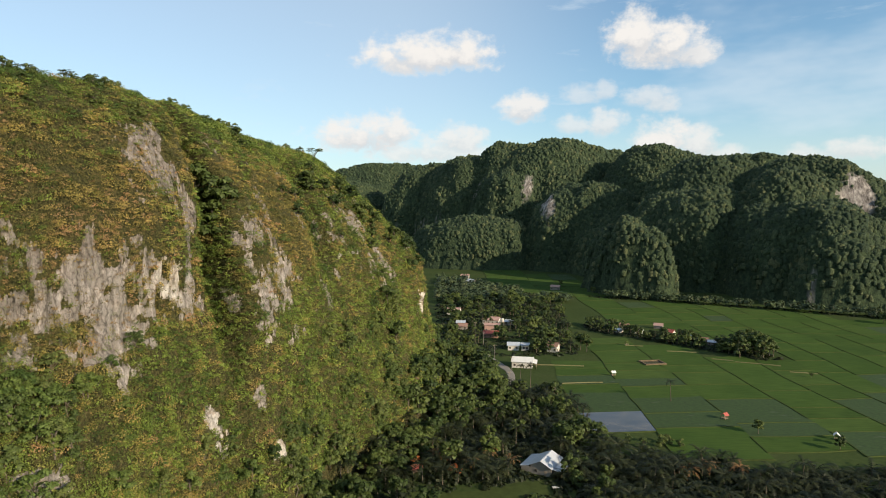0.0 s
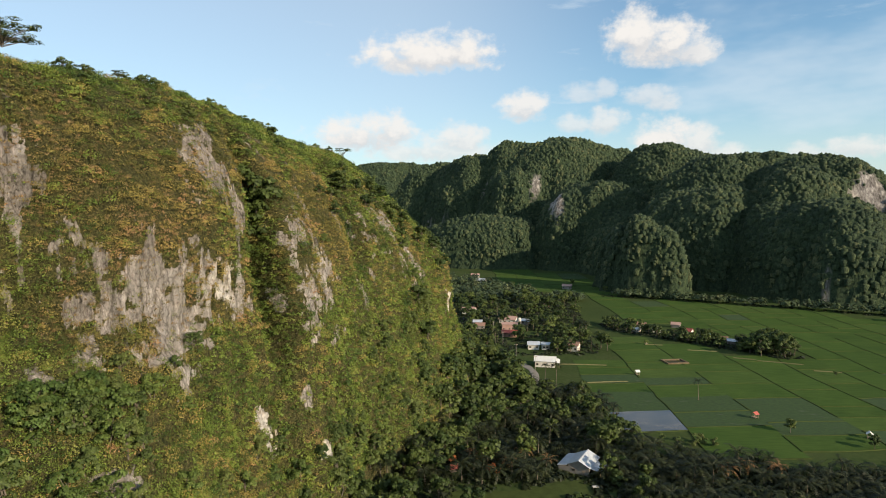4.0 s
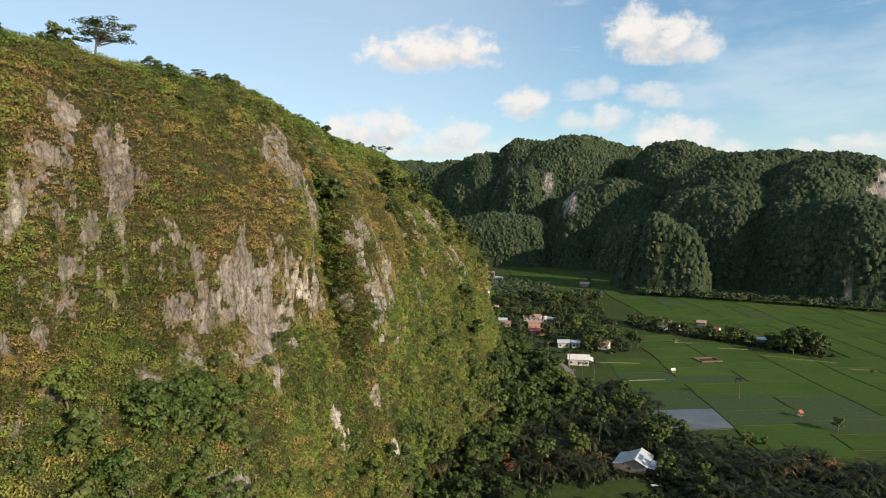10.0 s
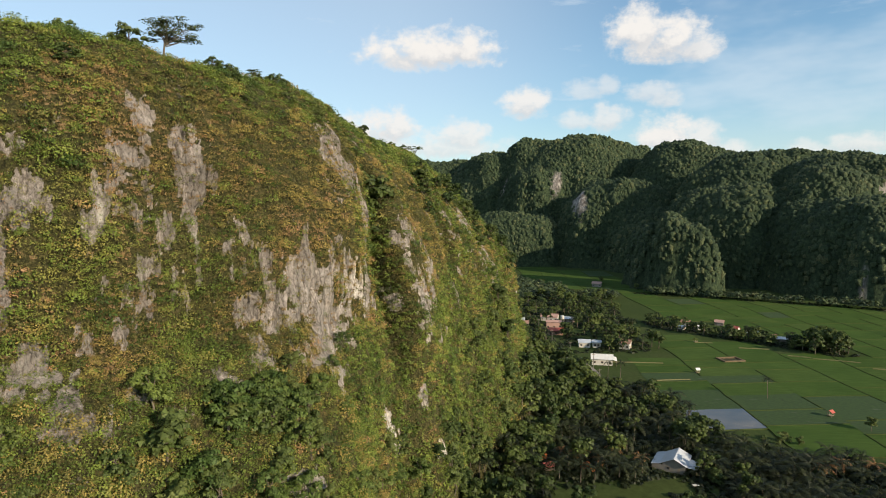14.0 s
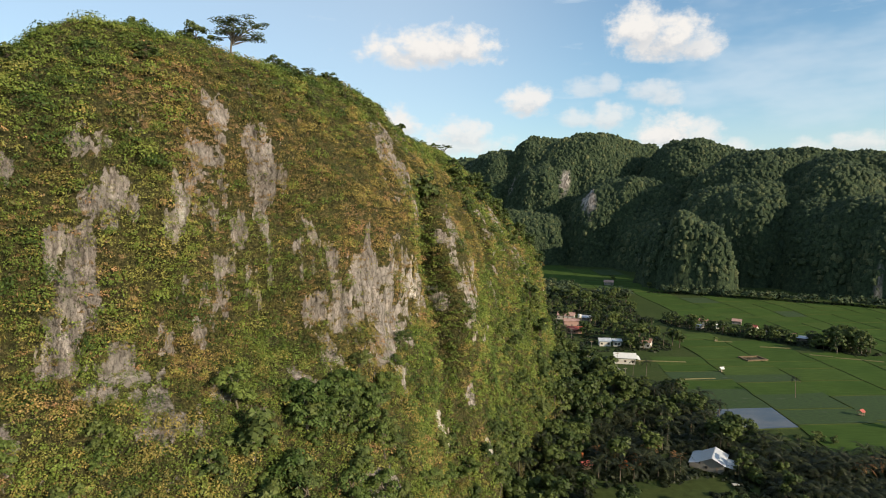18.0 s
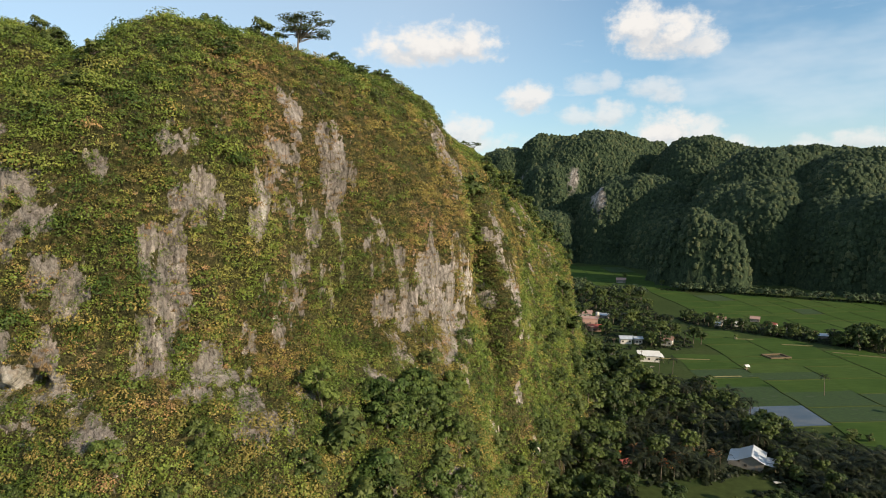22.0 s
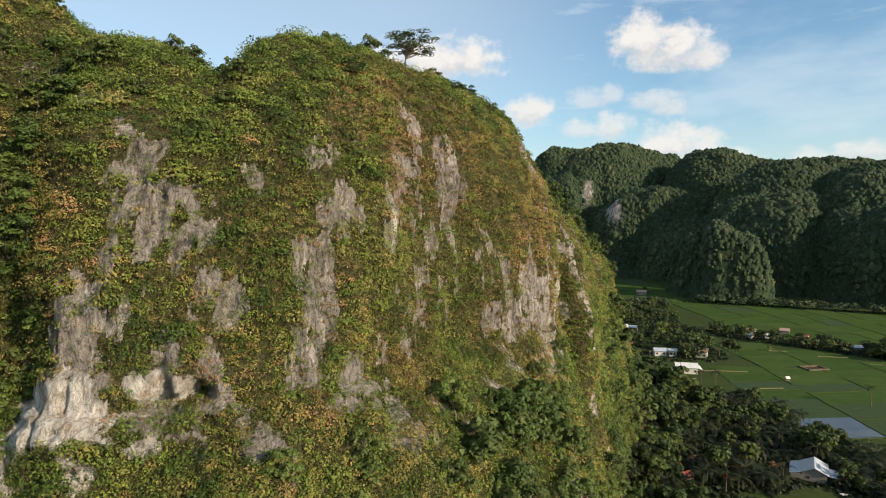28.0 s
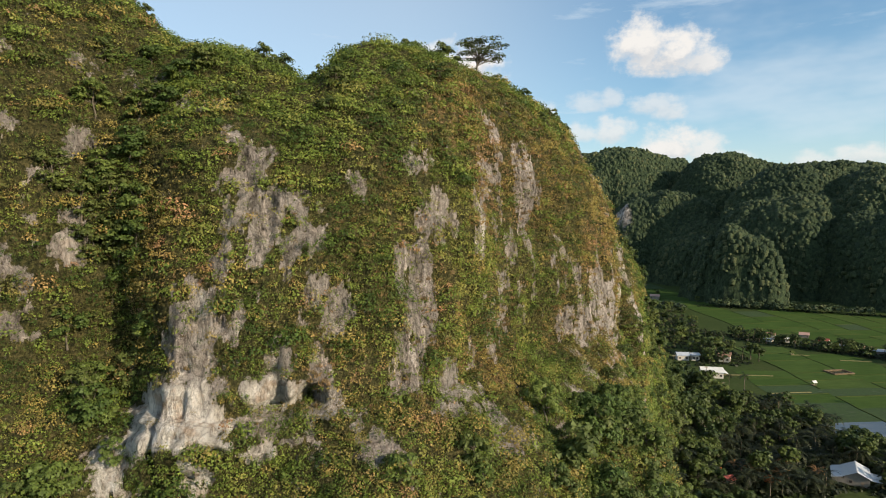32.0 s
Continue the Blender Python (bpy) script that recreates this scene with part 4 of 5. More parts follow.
def palm_kind(seed, height, length, fronds, mat, label, name="coconut_palm", whole=False):
    """A palm: a bent trunk and feather leaves, single or, for far palms, as one crown."""
    r = np.random.default_rng(seed)
    root = new(name)
    bend = r.normal(size=2) * 0.08 * height
    pts = [(bend[0] * t * t, bend[1] * t * t, height * t - 0.4 * (t == 0)) for t in (0, .25, .5, .75, 1)]
    v, f = join_tubes([tube(pts, [.24, .17, .15, .14, .13], 6)])
    part("trunk", np_mesh("trunk", v, f, M_BARK, True), root)
    leaf = [frond_mesh("frond", seed * 10 + k, length, mat) for k in range(3)]
    crown_v, crown_f = [], []
    for k in range(fronds):
        up = -(k / fronds) * 58 + 34 + r.normal() * 6
        m = pose(*pts[-1]) @ pose(0, 0, 0, 0, 0, k * 137.5 + r.normal() * 8) @ pose(0, 0, 0, r.normal() * 12, -up, 0)
        s = 0.85 + 0.3 * r.random()
        m = m @ Matrix.Diagonal((s, s, s, 1))
        if whole:
            o = len(crown_v)
            crown_v += [m @ q.co for q in leaf[k % 3].vertices]
            crown_f += [[i + o for i in f.vertices] for f in leaf[k % 3].polygons]
        else:
            part("frond", leaf[k % 3], root, "", m)
    if whole:
        part("crown", np_mesh("crown", np.array([tuple(q) for q in crown_v]), np.array(crown_f), mat), root)
    return tagged(root, label, "palm")


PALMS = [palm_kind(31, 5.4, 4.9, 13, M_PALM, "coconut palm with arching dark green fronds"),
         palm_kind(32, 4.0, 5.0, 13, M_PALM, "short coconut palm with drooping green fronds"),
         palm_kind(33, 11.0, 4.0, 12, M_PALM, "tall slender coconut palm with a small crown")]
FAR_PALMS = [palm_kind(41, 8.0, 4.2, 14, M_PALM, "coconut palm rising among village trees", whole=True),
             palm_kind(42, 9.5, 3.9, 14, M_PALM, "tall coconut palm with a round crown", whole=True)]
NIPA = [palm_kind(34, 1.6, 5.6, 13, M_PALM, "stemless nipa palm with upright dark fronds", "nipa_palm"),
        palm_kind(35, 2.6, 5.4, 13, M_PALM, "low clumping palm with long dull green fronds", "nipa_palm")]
RUSTY = palm_kind(36, 3.4, 4.4, 11, M_OPALM, "low palm with dying orange-brown fronds", "dry_palm")
FLOWER = tree_kind("flowering_tree", 37, 5.0, 2.6, 10, 40, 0.45, "small tree covered in orange-red flowers", M_FLOWER, bare=0.3)


def hill_ground(x, y):
    """Height of the hill's upper skin over (x, y), or 0 where there is none."""
    d = np.hypot(hill_p[:, 0] - x, hill_p[:, 1] - y)
    near_i = d < 2.2
    return float(hill_p[near_i, 2].mean()) if near_i.any() else 0.0


TR = np.random.default_rng(99)


def grove(kinds, area, count, scale, group, gap=3.0, keep=None):
    """Trees at random in an area (x0, x1, y0, y1), no two closer than gap."""
    got = []
    for _ in range(count * 30):
        if len(got) >= count:
            break
        x, y = TR.uniform(area[0], area[1]), TR.uniform(area[2], area[3])
        if keep and not keep(x, y):
            continue
        if any((x - a) ** 2 + (y - b) ** 2 < gap * gap for a, b in got):
            continue
        if any((x - a) ** 2 + (y - b) ** 2 < c * c for a, b, c in CLEAR):
            continue
        got.append((x, y))
        place(kinds[int(TR.integers(len(kinds)))], x, y, max(0.0, hill_ground(x, y)) - 0.15, TR.uniform(*scale), TR.uniform(0, 360), group)
    return got


# open ground kept free of trees: houses, yard, road
CLEAR = [(33, 192, 7.5), (26, 178, 8), (-4, 171, 8), (8, 172, 9), (18, 172, 8), (42, 321, 13), (9, 488, 8), (13, 435, 7), (36, 447, 10), (34, 419, 9), (31, 396, 9), (42, 431, 4), (48, 442, 6), (44, 361, 9), (36, 355, 7),
         (64, 357, 5), (31, 690, 7), (60, 707, 6), (127, 424, 4), (120, 413, 3.5), (132, 411, 4), (151, 402, 4), (157, 391, 4), (152, 428, 4), (166, 376, 5), (33, 304, 4), (29, 283, 4), (50, 385, 10), (46, 405, 8), (-9, 189, 4)]


def hill_edge(y):
    """Where the hill's foot stands on the valley floor."""
    return float(np.interp(y, [118, 140, 154, 177, 198, 226, 264, 300, 350], [-50, -48, -38, -32, -20, -8, -1, -6, -40]))


def grove_edge(y):
    """The field-side edge of the palm grove."""
    return float(np.interp(y, [178, 205, 222, 243, 268, 280, 290], [66, 64, 54, 57, 53, 40, 24]))


def village_edge(y):
    """The eastern edge of the village's trees."""
    return float(np.interp(y, [338, 350, 375, 400, 470, 560], [72, 84, 88, 84, 98, 104]))


grove(BROAD, (-14, 34, 222, 335), 58, (0.9, 1.35), "trees at the hill's foot", 4.2, lambda x, y: hill_edge(y) - 4 < x < 4 + 0.10 * (y - 180) + 14 * math.exp(-((y - 270) / 45) ** 2))
grove(BROAD, (-52, 12, 146, 262), 52, (0.6, 0.95), "trees at the hill's foot", 3.8, lambda x, y: hill_edge(y) - 3 < x < hill_edge(y) + 13)
grove(BROAD, (-10, 112, 338, 560), 105, (0.8, 1.2), "village trees", 5.2, lambda x, y: x > -6 + 0.02 * (y - 340) and x < village_edge(y) and (y > 372 or x < 22 or x > 54))
grove(FAR_PALMS, (0, 112, 345, 540), 34, (0.8, 1.05), "village palms", 6.0, lambda x, y: 20 < x < village_edge(y) + 3)
grove(BROAD, (100, 188, 338, 440), 58, (0.5, 0.9), "trees of the hamlet", 3.4, lambda x, y: abs((y - 424) + (x - 112) * 1.10) < 17)
grove(FAR_PALMS, (100, 188, 338, 440), 14, (0.6, 0.9), "palms of the hamlet", 5.0, lambda x, y: abs((y - 426) + (x - 112) * 1.10) < 15)
grove([BROAD[0], BROAD[1], BROAD[3]], (166, 186, 338, 362), 9, (1.15, 1.4), "tall trees of the hamlet", 4.0)
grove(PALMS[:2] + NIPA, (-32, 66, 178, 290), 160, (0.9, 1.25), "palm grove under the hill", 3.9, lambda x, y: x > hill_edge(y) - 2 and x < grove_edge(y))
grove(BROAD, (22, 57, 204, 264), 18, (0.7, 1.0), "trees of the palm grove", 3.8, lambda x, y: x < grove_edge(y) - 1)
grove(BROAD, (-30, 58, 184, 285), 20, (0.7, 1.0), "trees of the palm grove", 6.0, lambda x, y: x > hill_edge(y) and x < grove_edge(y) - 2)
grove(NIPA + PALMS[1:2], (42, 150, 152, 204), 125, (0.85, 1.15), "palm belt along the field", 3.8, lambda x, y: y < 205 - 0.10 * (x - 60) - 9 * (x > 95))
grove(BROAD, (-44, 60, 150, 186), 26, (0.5, 0.85), "bushes round the yard", 4.5, lambda x, y: x > hill_edge(y) - 6 and (y < 166 or x < -12 or x > 36))
for x, y, k in [(2, 196, 1.0), (9, 191, .9), (-2, 199, .8), (15, 199, 1.0), (76, 184, 1.0), (84, 188, .9), (92, 186, 1.0), (22, 194, .8)]:
    place(RUSTY, x, y, -0.1, k, x * 37 % 360, "dry palms")
for x, y, k in [(4, 187, .8), (-9, 196, .7)]:
    place(FLOWER, x, y, -0.1, k, x * 50, "flowering trees")
for x, y, k in [(80, 213, .45), (77, 211, .5), (83, 210, .4), (70, 209, .5), (66, 214, .4)]:
    place(LIGHTB, x, y, -0.1, k, x * 33, "bright bushes by the flooded paddy")
for x, y, k in [(99, 262, .8), (41, 283, .95), (37, 290, .8)]:
    place(PALMS[2], x, y, 0, k, x * 20, "lone palms")
for x, y, k in [(117, 223, .62), (137, 207, .5), (141, 212, .4), (183, 300, .3), (150, 610, .8), (60, 640, .9), (128, 662, .9), (330, 440, 1.1), (325, 448, .9)]:
    place(BROAD[0], x, y, 0, k, x * 20, "lone field trees")

# trees on the hill's crest and flanks
for kind, x, y, k in [(SPARSE, -91, 111, 1.05), (SMALL, -97, 111, 1.0), (SMALL, -98, 109, .6), (UMBRELLA, -86, 126, .3), (SMALL, -85, 128, .35),
                      (SPARSE, -83, 136, .36), (SMALL, -83, 140, .4), (SMALL, -81, 143, .45), (UMBRELLA, -54, 258, .85), (SMALL, -58, 250, .6), (SMALL, -62, 244, .6),
                      (SMALL, -75, 220, .8), (SMALL, -77, 214, .7), (SMALL, -82, 160, .4), (SMALL, -82, 176, .5), (SMALL, -120, 91, .4), (SMALL, -116, 92, .4), (SMALL, -106, 100, .35),
                      (SMALL, -131, 96, .4), (SMALL, -142, 92, .5), (SMALL, -82, 188, .6), (SMALL, -82, 198, .6)]:
    place(kind, x, y, hill_ground(x, y) - 0.5, k, (x * 47) % 360, "trees on the crest")
spots = []
for s0, v0, k, kind in [(7.7, .80, 1.0, LIGHTB), (7.4, .72, .9, SLOPE[1]), (8.2, .78, .8, SLOPE[0]), (8.5, .74, .8, SLOPE[2]), (8.8, .8, .7, SLOPE[0]), (7.0, .66, .7, SLOPE[1]), (7.9, .64, .8, SLOPE[1]), (8.4, .62, .8, LIGHTB), (8.9, .68, .7, SLOPE[1]), (6.6, .70, .6, SLOPE[1]),
                        (9.3, .55, .7, SLOPE[0]), (9.8, .42, .8, SLOPE[1]), (10.3, .35, .8, SLOPE[0]), (10.9, .30, .8, SLOPE[1]), (11.4, .25, .9, SLOPE[0]), (12.0, .22, .9, SLOPE[2]), (12.6, .2, .9, SLOPE[0]), (13.3, .2, .9, SLOPE[1]), (14.0, .2, 1.0, LIGHTB), (14.5, .25, 1.0, SLOPE[0]), (15.0, .3, 1.0, LIGHTB),
                        (4.6, .68, .7, SLOPE[0]), (4.9, .72, .65, SLOPE[1]), (4.2, .62, .7, SLOPE[1]), (5.2, .66, .7, SLOPE[0]), (5.5, .7, .6, SLOPE[1]), (3.4, .72, .6, SLOPE[1]), (3.0, .86, .6, SLOPE[0]), (3.1, 1.15, .7, SLOPE[1]), (3.0, 1.3, .6, SLOPE[0]), (3.25, 1.4, .6, SLOPE[2]), (2.9, .74, .6, SLOPE[1]), (3.2, 1.02, .6, BROAD[3]), (2.9, 1.0, .65, SLOPE[0]), (3.3, 1.25, .6, SLOPE[1]), (2.8, 1.2, .6, SLOPE[2]), (3.05, .95, .6, SLOPE[1]), (3.4, 1.1, .5, SLOPE[0]), (2.75, .85, .6, SLOPE[1]), (3.1, 1.5, .6, SLOPE[1]), (3.4, 1.55, .6, SLOPE[0]), (2.6, .7, .6, SLOPE[1]), (3.3, .9, .5, LIGHTB),
                        (11.4, .95, .6, BROAD[3]), (11.45, 1.08, .9, BROAD[0]), (11.54, 1.16, 1.1, BROAD[4]), (11.57, 1.24, 1.2, BROAD[0]), (11.52, 1.32, 1.1, BROAD[1]), (11.62, 1.3, 1.1, BROAD[4]), (11.42, 1.4, .7, BROAD[2]), (11.42, 1.5, .6, BROAD[0]), (11.45, 1.2, .8, BROAD[1]), (11.42, 1.6, .6, BROAD[2]), (13.44, 1.1, .6, BROAD[2]), (13.46, 1.2, .6, BROAD[0]), (12.6, 1.15, .6, BROAD[2]), (13.1, 1.3, .6, BROAD[0]), (13.8, 1.2, .6, BROAD[2]), (14.6, 1.35, .6, BROAD[0]), (15.2, 1.2, .8, BROAD[2]), (15.6, .9, .9, BROAD[0]), (16.1, 1.4, .8, BROAD[4])]:
    if s0 < 10:
        kind = SLOPE[len(spots) % 3]
    spots.append((s0, v0))
    q, _, _ = hill_surface(np.array([s0, s0]), np.array([v0, v0]))
    place(kind, q[0, 0], q[0, 1], q[0, 2] - 1.2, k, s0 * 333 % 360, "trees on the slope")
# smaller trees scattered over the flanks, thickest on the north-eastern end and along the crest
for s_lo, s_hi, v_lo, v_hi, count, kinds, k_lo, k_hi in ((14.2, 17.2, .12, 1.6, 46, BROAD, .5, .85), (12.6, 14.4, 1.2, 1.9, 22, [SMALL, BROAD[2], BROAD[0]], .5, .8), (8.6, 12.6, 1.55, 2.0, 24, [SMALL], .3, .65), (12.7, 14.8, .08, .75, 34, [LIGHTB, SMALL], .5, .95),
                                                        (2.3, 3.6, .75, 1.7, 16, SLOPE, .4, .65), (6.8, 8.9, .58, .88, 28, SLOPE + [LIGHTB], .5, .9), (2.5, 3.3, .8, 1.5, 12, SLOPE, .6, .8), (4.6, 9.8, .70, .90, 48, SLOPE + [SMALL], .35, .7), (9.0, 14.0, .12, .45, 30, [BROAD[0], LIGHTB, BROAD[2]], .5, .8), (3.5, 7.0, 1.6, 2.0, 14, [SMALL], .4, .7)):
    ss, vs = TR.uniform(s_lo, s_hi, count), TR.uniform(v_lo, v_hi, count)
    q, bare_rock, _ = hill_surface(ss, vs)
    for i in range(count):
        if bare_rock[i] < 0.4:
            place(kinds[int(TR.integers(len(kinds)))], q[i, 0], q[i, 1], q[i, 2] - 0.9, TR.uniform(k_lo, k_hi), TR.uniform(0, 360), "trees on the slope")
for kind in [*BROAD, *SLOPE, SMALL, UMBRELLA, SPARSE, LIGHTB, *PALMS, *FAR_PALMS, *NIPA, RUSTY, FLOWER]:
    for o in (*kind.children_recursive, kind):
        bpy.data.objects.remove(o)

# undergrowth on the valley floor under the trees, their shade put into its colour
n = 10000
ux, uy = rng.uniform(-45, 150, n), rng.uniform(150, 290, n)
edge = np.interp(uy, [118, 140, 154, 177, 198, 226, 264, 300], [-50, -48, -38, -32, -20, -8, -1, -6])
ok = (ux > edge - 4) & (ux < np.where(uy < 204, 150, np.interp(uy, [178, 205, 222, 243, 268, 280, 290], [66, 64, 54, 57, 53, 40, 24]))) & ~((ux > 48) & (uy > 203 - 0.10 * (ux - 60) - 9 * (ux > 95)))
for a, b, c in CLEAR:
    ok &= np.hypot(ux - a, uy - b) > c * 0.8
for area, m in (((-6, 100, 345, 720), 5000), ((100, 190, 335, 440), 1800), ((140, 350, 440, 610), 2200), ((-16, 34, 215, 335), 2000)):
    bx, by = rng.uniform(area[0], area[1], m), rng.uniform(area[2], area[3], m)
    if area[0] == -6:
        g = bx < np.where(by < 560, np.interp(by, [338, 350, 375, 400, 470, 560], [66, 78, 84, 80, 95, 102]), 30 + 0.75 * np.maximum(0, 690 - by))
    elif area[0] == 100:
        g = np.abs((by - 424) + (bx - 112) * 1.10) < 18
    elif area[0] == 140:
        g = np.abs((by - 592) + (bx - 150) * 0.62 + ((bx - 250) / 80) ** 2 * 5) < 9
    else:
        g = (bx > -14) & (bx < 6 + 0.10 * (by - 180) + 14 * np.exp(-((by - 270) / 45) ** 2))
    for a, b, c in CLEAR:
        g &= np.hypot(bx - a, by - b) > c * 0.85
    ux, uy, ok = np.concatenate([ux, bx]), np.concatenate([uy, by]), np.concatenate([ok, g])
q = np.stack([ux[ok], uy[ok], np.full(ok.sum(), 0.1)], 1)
scatter("undergrowth", q, 0.8 + 1.1 * rng.random(len(q)), np.clip(0.3 + 0.3 * rng.normal(size=len(q)), 0, 1), [clump_template(11, 200 + k, 0.5) for k in range(5)], M_UNDER, "low green undergrowth beneath palms and trees, coloured dark for their shade", "bushes")

# the valley's far trees, too small to tell apart
n = 900
bx, by = rng.uniform(-6, 350, n * 6), rng.uniform(430, 760, n * 6)
strip = np.abs((by - 592) + (bx - 150) * 0.62 + ((bx - 250) / 80) ** 2 * 5) < 9
strip &= (bx > 150) & (bx < 345)
wood = (by > 545) & (by < 740) & (bx < np.minimum(28 + 0.62 * np.maximum(0, 700 - by), 118 + 0.2 * (by - 560))) & (fbm(np.column_stack([bx, by, 0 * bx]), 30, 55, 3) > -0.25)
pickt = np.nonzero(strip)[0][:330].tolist() + np.nonzero(wood)[0][:420].tolist()
bx, by = bx[pickt], by[pickt]
hgt = rng.uniform(3.0, 6.5, len(bx))
far_ball = [clump_template(44, 180 + k, 0.30, 1.25, 0.6) for k in range(5)]
scatter("far_valley_trees", np.column_stack([bx, by, hgt * 0.75]), hgt * 0.72, np.clip(0.45 + 0.3 * rng.normal(size=len(bx)), 0, 1), far_ball, M_FOREST, "small far trees lining the valley's fields and the forest's foot", "trees")

# ---- houses ----
def box(bm, x0, x1, y0, y1, z0, z1):
    v = [bm.verts.new(c) for c in ((x0, y0, z0), (x1, y0, z0), (x1, y1, z0), (x0, y1, z0), (x0, y0, z1), (x1, y0, z1), (x1, y1, z1), (x0, y1, z1))]
    for f in ((3, 2, 1, 0), (4, 5, 6, 7), (0, 1, 5, 4), (1, 2, 6, 5), (2, 3, 7, 6), (3, 0, 4, 7)):
        bm.faces.new([v[i] for i in f])


def box_part(name, b, mat, parent, label=""):
    bm = bmesh.new()
    box(bm, *b)
    return part(name, bm_mesh(name, bm, mat), parent, label)


def sheet_roof(name, a, b, c, d, mat, parent, label="", ribs=True):
    """A corrugated iron panel between the eave a-b and the ridge d-c, 6 cm thick, ribbed."""
    a, b, c, d = [np.array(q, float) for q in (a, b, c, d)]
    n = max(4, int(np.linalg.norm(b - a) / 0.35)) if ribs else 1
    nrm = np.cross(b - a, d - a)
    nrm /= np.linalg.norm(nrm)
    if nrm[2] < 0:
        nrm = -nrm
    verts, faces = [], []
    for i in range(n + 1):
        t = i / n
        lift = nrm * (0.05 * (i % 2))
        p, q = a + (b - a) * t, d + (c - d) * t
        verts += [p + lift, q + lift, p + lift - nrm * 0.06, q + lift - nrm * 0.06]
        if i:
            o = 4 * (i - 1)
            faces += [(o, o + 4, o + 5, o + 1), (o + 3, o + 7, o + 6, o + 2), (o, o + 2, o + 6, o + 4), (o + 1, o + 5, o + 7, o + 3)]
    e = 4 * n
    faces += [(0, 1, 3, 2), (e, e + 2, e + 3, e + 1)]
    return part(name, np_mesh(name, np.array(verts), np.array(faces), mat), parent, label)


def gable_wall(x0, x1, y0, y1, h, rise, mat, parent):
    """Four walls, the two on y0 and y1 rising into gables; each a slab of its own."""
    t = 0.2
    for y in (y0, y1 - t):
        bm = bmesh.new()
        xm = (x0 + x1) / 2
        ring = [(x0, 0), (x1, 0), (x1, h), (xm, h + rise), (x0, h)]
        f = [bm.verts.new((px, y, pz)) for px, pz in ring]
        g = [bm.verts.new((px, y + t, pz)) for px, pz in ring]
        bm.faces.new(f)
        bm.faces.new(g[::-1])
        for i in range(5):
            j = (i + 1) % 5
            bm.faces.new((f[j], f[i], g[i], g[j]))
        part("wall", bm_mesh("wall", bm, mat), parent)
    for x in (x0, x1 - t):
        box_part("wall", (x, x + t, y0 + t + .003, y1 - t - .003, 0, h), mat, parent)


def window(parent, x, y, z, w, h, axis):
    """A framed window just proud of a wall that faces along the axis."""
    d = 0.06
    b = (x - w / 2, x + w / 2, y - d, y + d, z, z + h) if axis == "y" else (x - d, x + d, y - w / 2, y + w / 2, z, z + h)
    fr = box_part("window", b, M_WOOD, parent)
    k = 0.09
    b2 = (b[0] + k, b[1] - k, b[2] - .02, b[3] + .02, b[4] + k, b[5] - k) if axis == "y" else (b[0] - .02, b[1] + .02, b[2] + k, b[3] - k, b[4] + k, b[5] - k)
    box_part("pane", b2, M_DARK, fr)


def house(label, x, y, turn, w, d, h, rise, wall_mat, roof_mat, name="house", eave=0.6, porch=0.0, windows=True):
    """A small gabled house: ridge along its own y."""
    root = new(name)
    root.matrix_basis = pose(x, y, 0, 0, 0, turn)
    gable_wall(-w / 2, w / 2, -d / 2, d / 2, h, rise, wall_mat, root)
    k = eave * rise / (w / 2)
    e, g = w / 2 + eave, d / 2 + eave
    sheet_roof("roof_panel", (-e, -g, h - k + .08), (-e, g, h - k + .08), (0, g, h + rise + .08), (0, -g, h + rise + .08), roof_mat, root)
    sheet_roof("roof_panel", (e, -g, h - k + .08), (e, g, h - k + .08), (0, g, h + rise + .08), (0, -g, h + rise + .08), roof_mat, root)
    box_part("ridge_cap", (-.18, .18, -g, g, h + rise + .10, h + rise + .19), roof_mat, root)
    if windows:
        for q in np.linspace(-d / 2 + 1.3, d / 2 - 1.3, max(2, int(d / 3.2))):
            window(root, w / 2, q, 1.0, 1.2, 1.1, "x")
            window(root, -w / 2, q, 1.0, 1.2, 1.1, "x")
        window(root, -w / 4, -d / 2, 1.0, 1.2, 1.1, "y")
        box_part("door", (w / 6, w / 6 + .95, -d / 2 - .05, -d / 2 + .1, 0, 2.05), M_WOOD, root)
    if porch:
        sheet_roof("porch_roof", (-e, -g - porch, h - .7), (e, -g - porch, h - .7), (e, -g + .3, h - .15), (-e, -g + .3, h - .15), roof_mat, root)
        for px in (-e + .3, 0, e - .3):
            box_part("post", (px - .07, px + .07, -g - porch + .25, -g - porch + .39, 0, h - .68), M_WOOD, root)
    return tagged(root, label, "house")


# the white-roofed house in the palm grove: a gable, a lean-to wing and a low annex
big = house("white iron-roofed house among palms with low side wings", 33.0, 191.5, -30, 8.4, 12.0, 3.7, 2.0, M_WALLB, M_ROOFL, eave=0.7)
big.scale = (0.80, 0.80, 0.80)
sheet_roof("wing_roof", (-8.6, -6.7, 2.5), (-8.6, 6.7, 2.5), (-4.75, 6.7, 3.3), (-4.75, -6.7, 3.3), M_ROOFL, big)
for b in ((-8.3, -8.1, -6, 6, 0, 2.45), (-8.09, -4.23, -6, -5.8, 0, 2.5), (-8.09, -4.23, 5.8, 6, 0, 2.5)):
    box_part("wing_wall", b, M_WALLB, big)
sheet_roof("annex_roof", (8.6, -5.5, 2.5), (8.6, 3.5, 2.5), (4.3, 3.5, 3.1), (4.3, -5.5, 3.1), M_ROOFG, big, "grey iron annex roof")
for px, py in ((8.3, -5.2), (8.3, 3.2), (8.3, -1)):
    box_part("post", (px - .08, px + .08, py - .08, py + .08, 0, 2.46), M_WOOD, big)

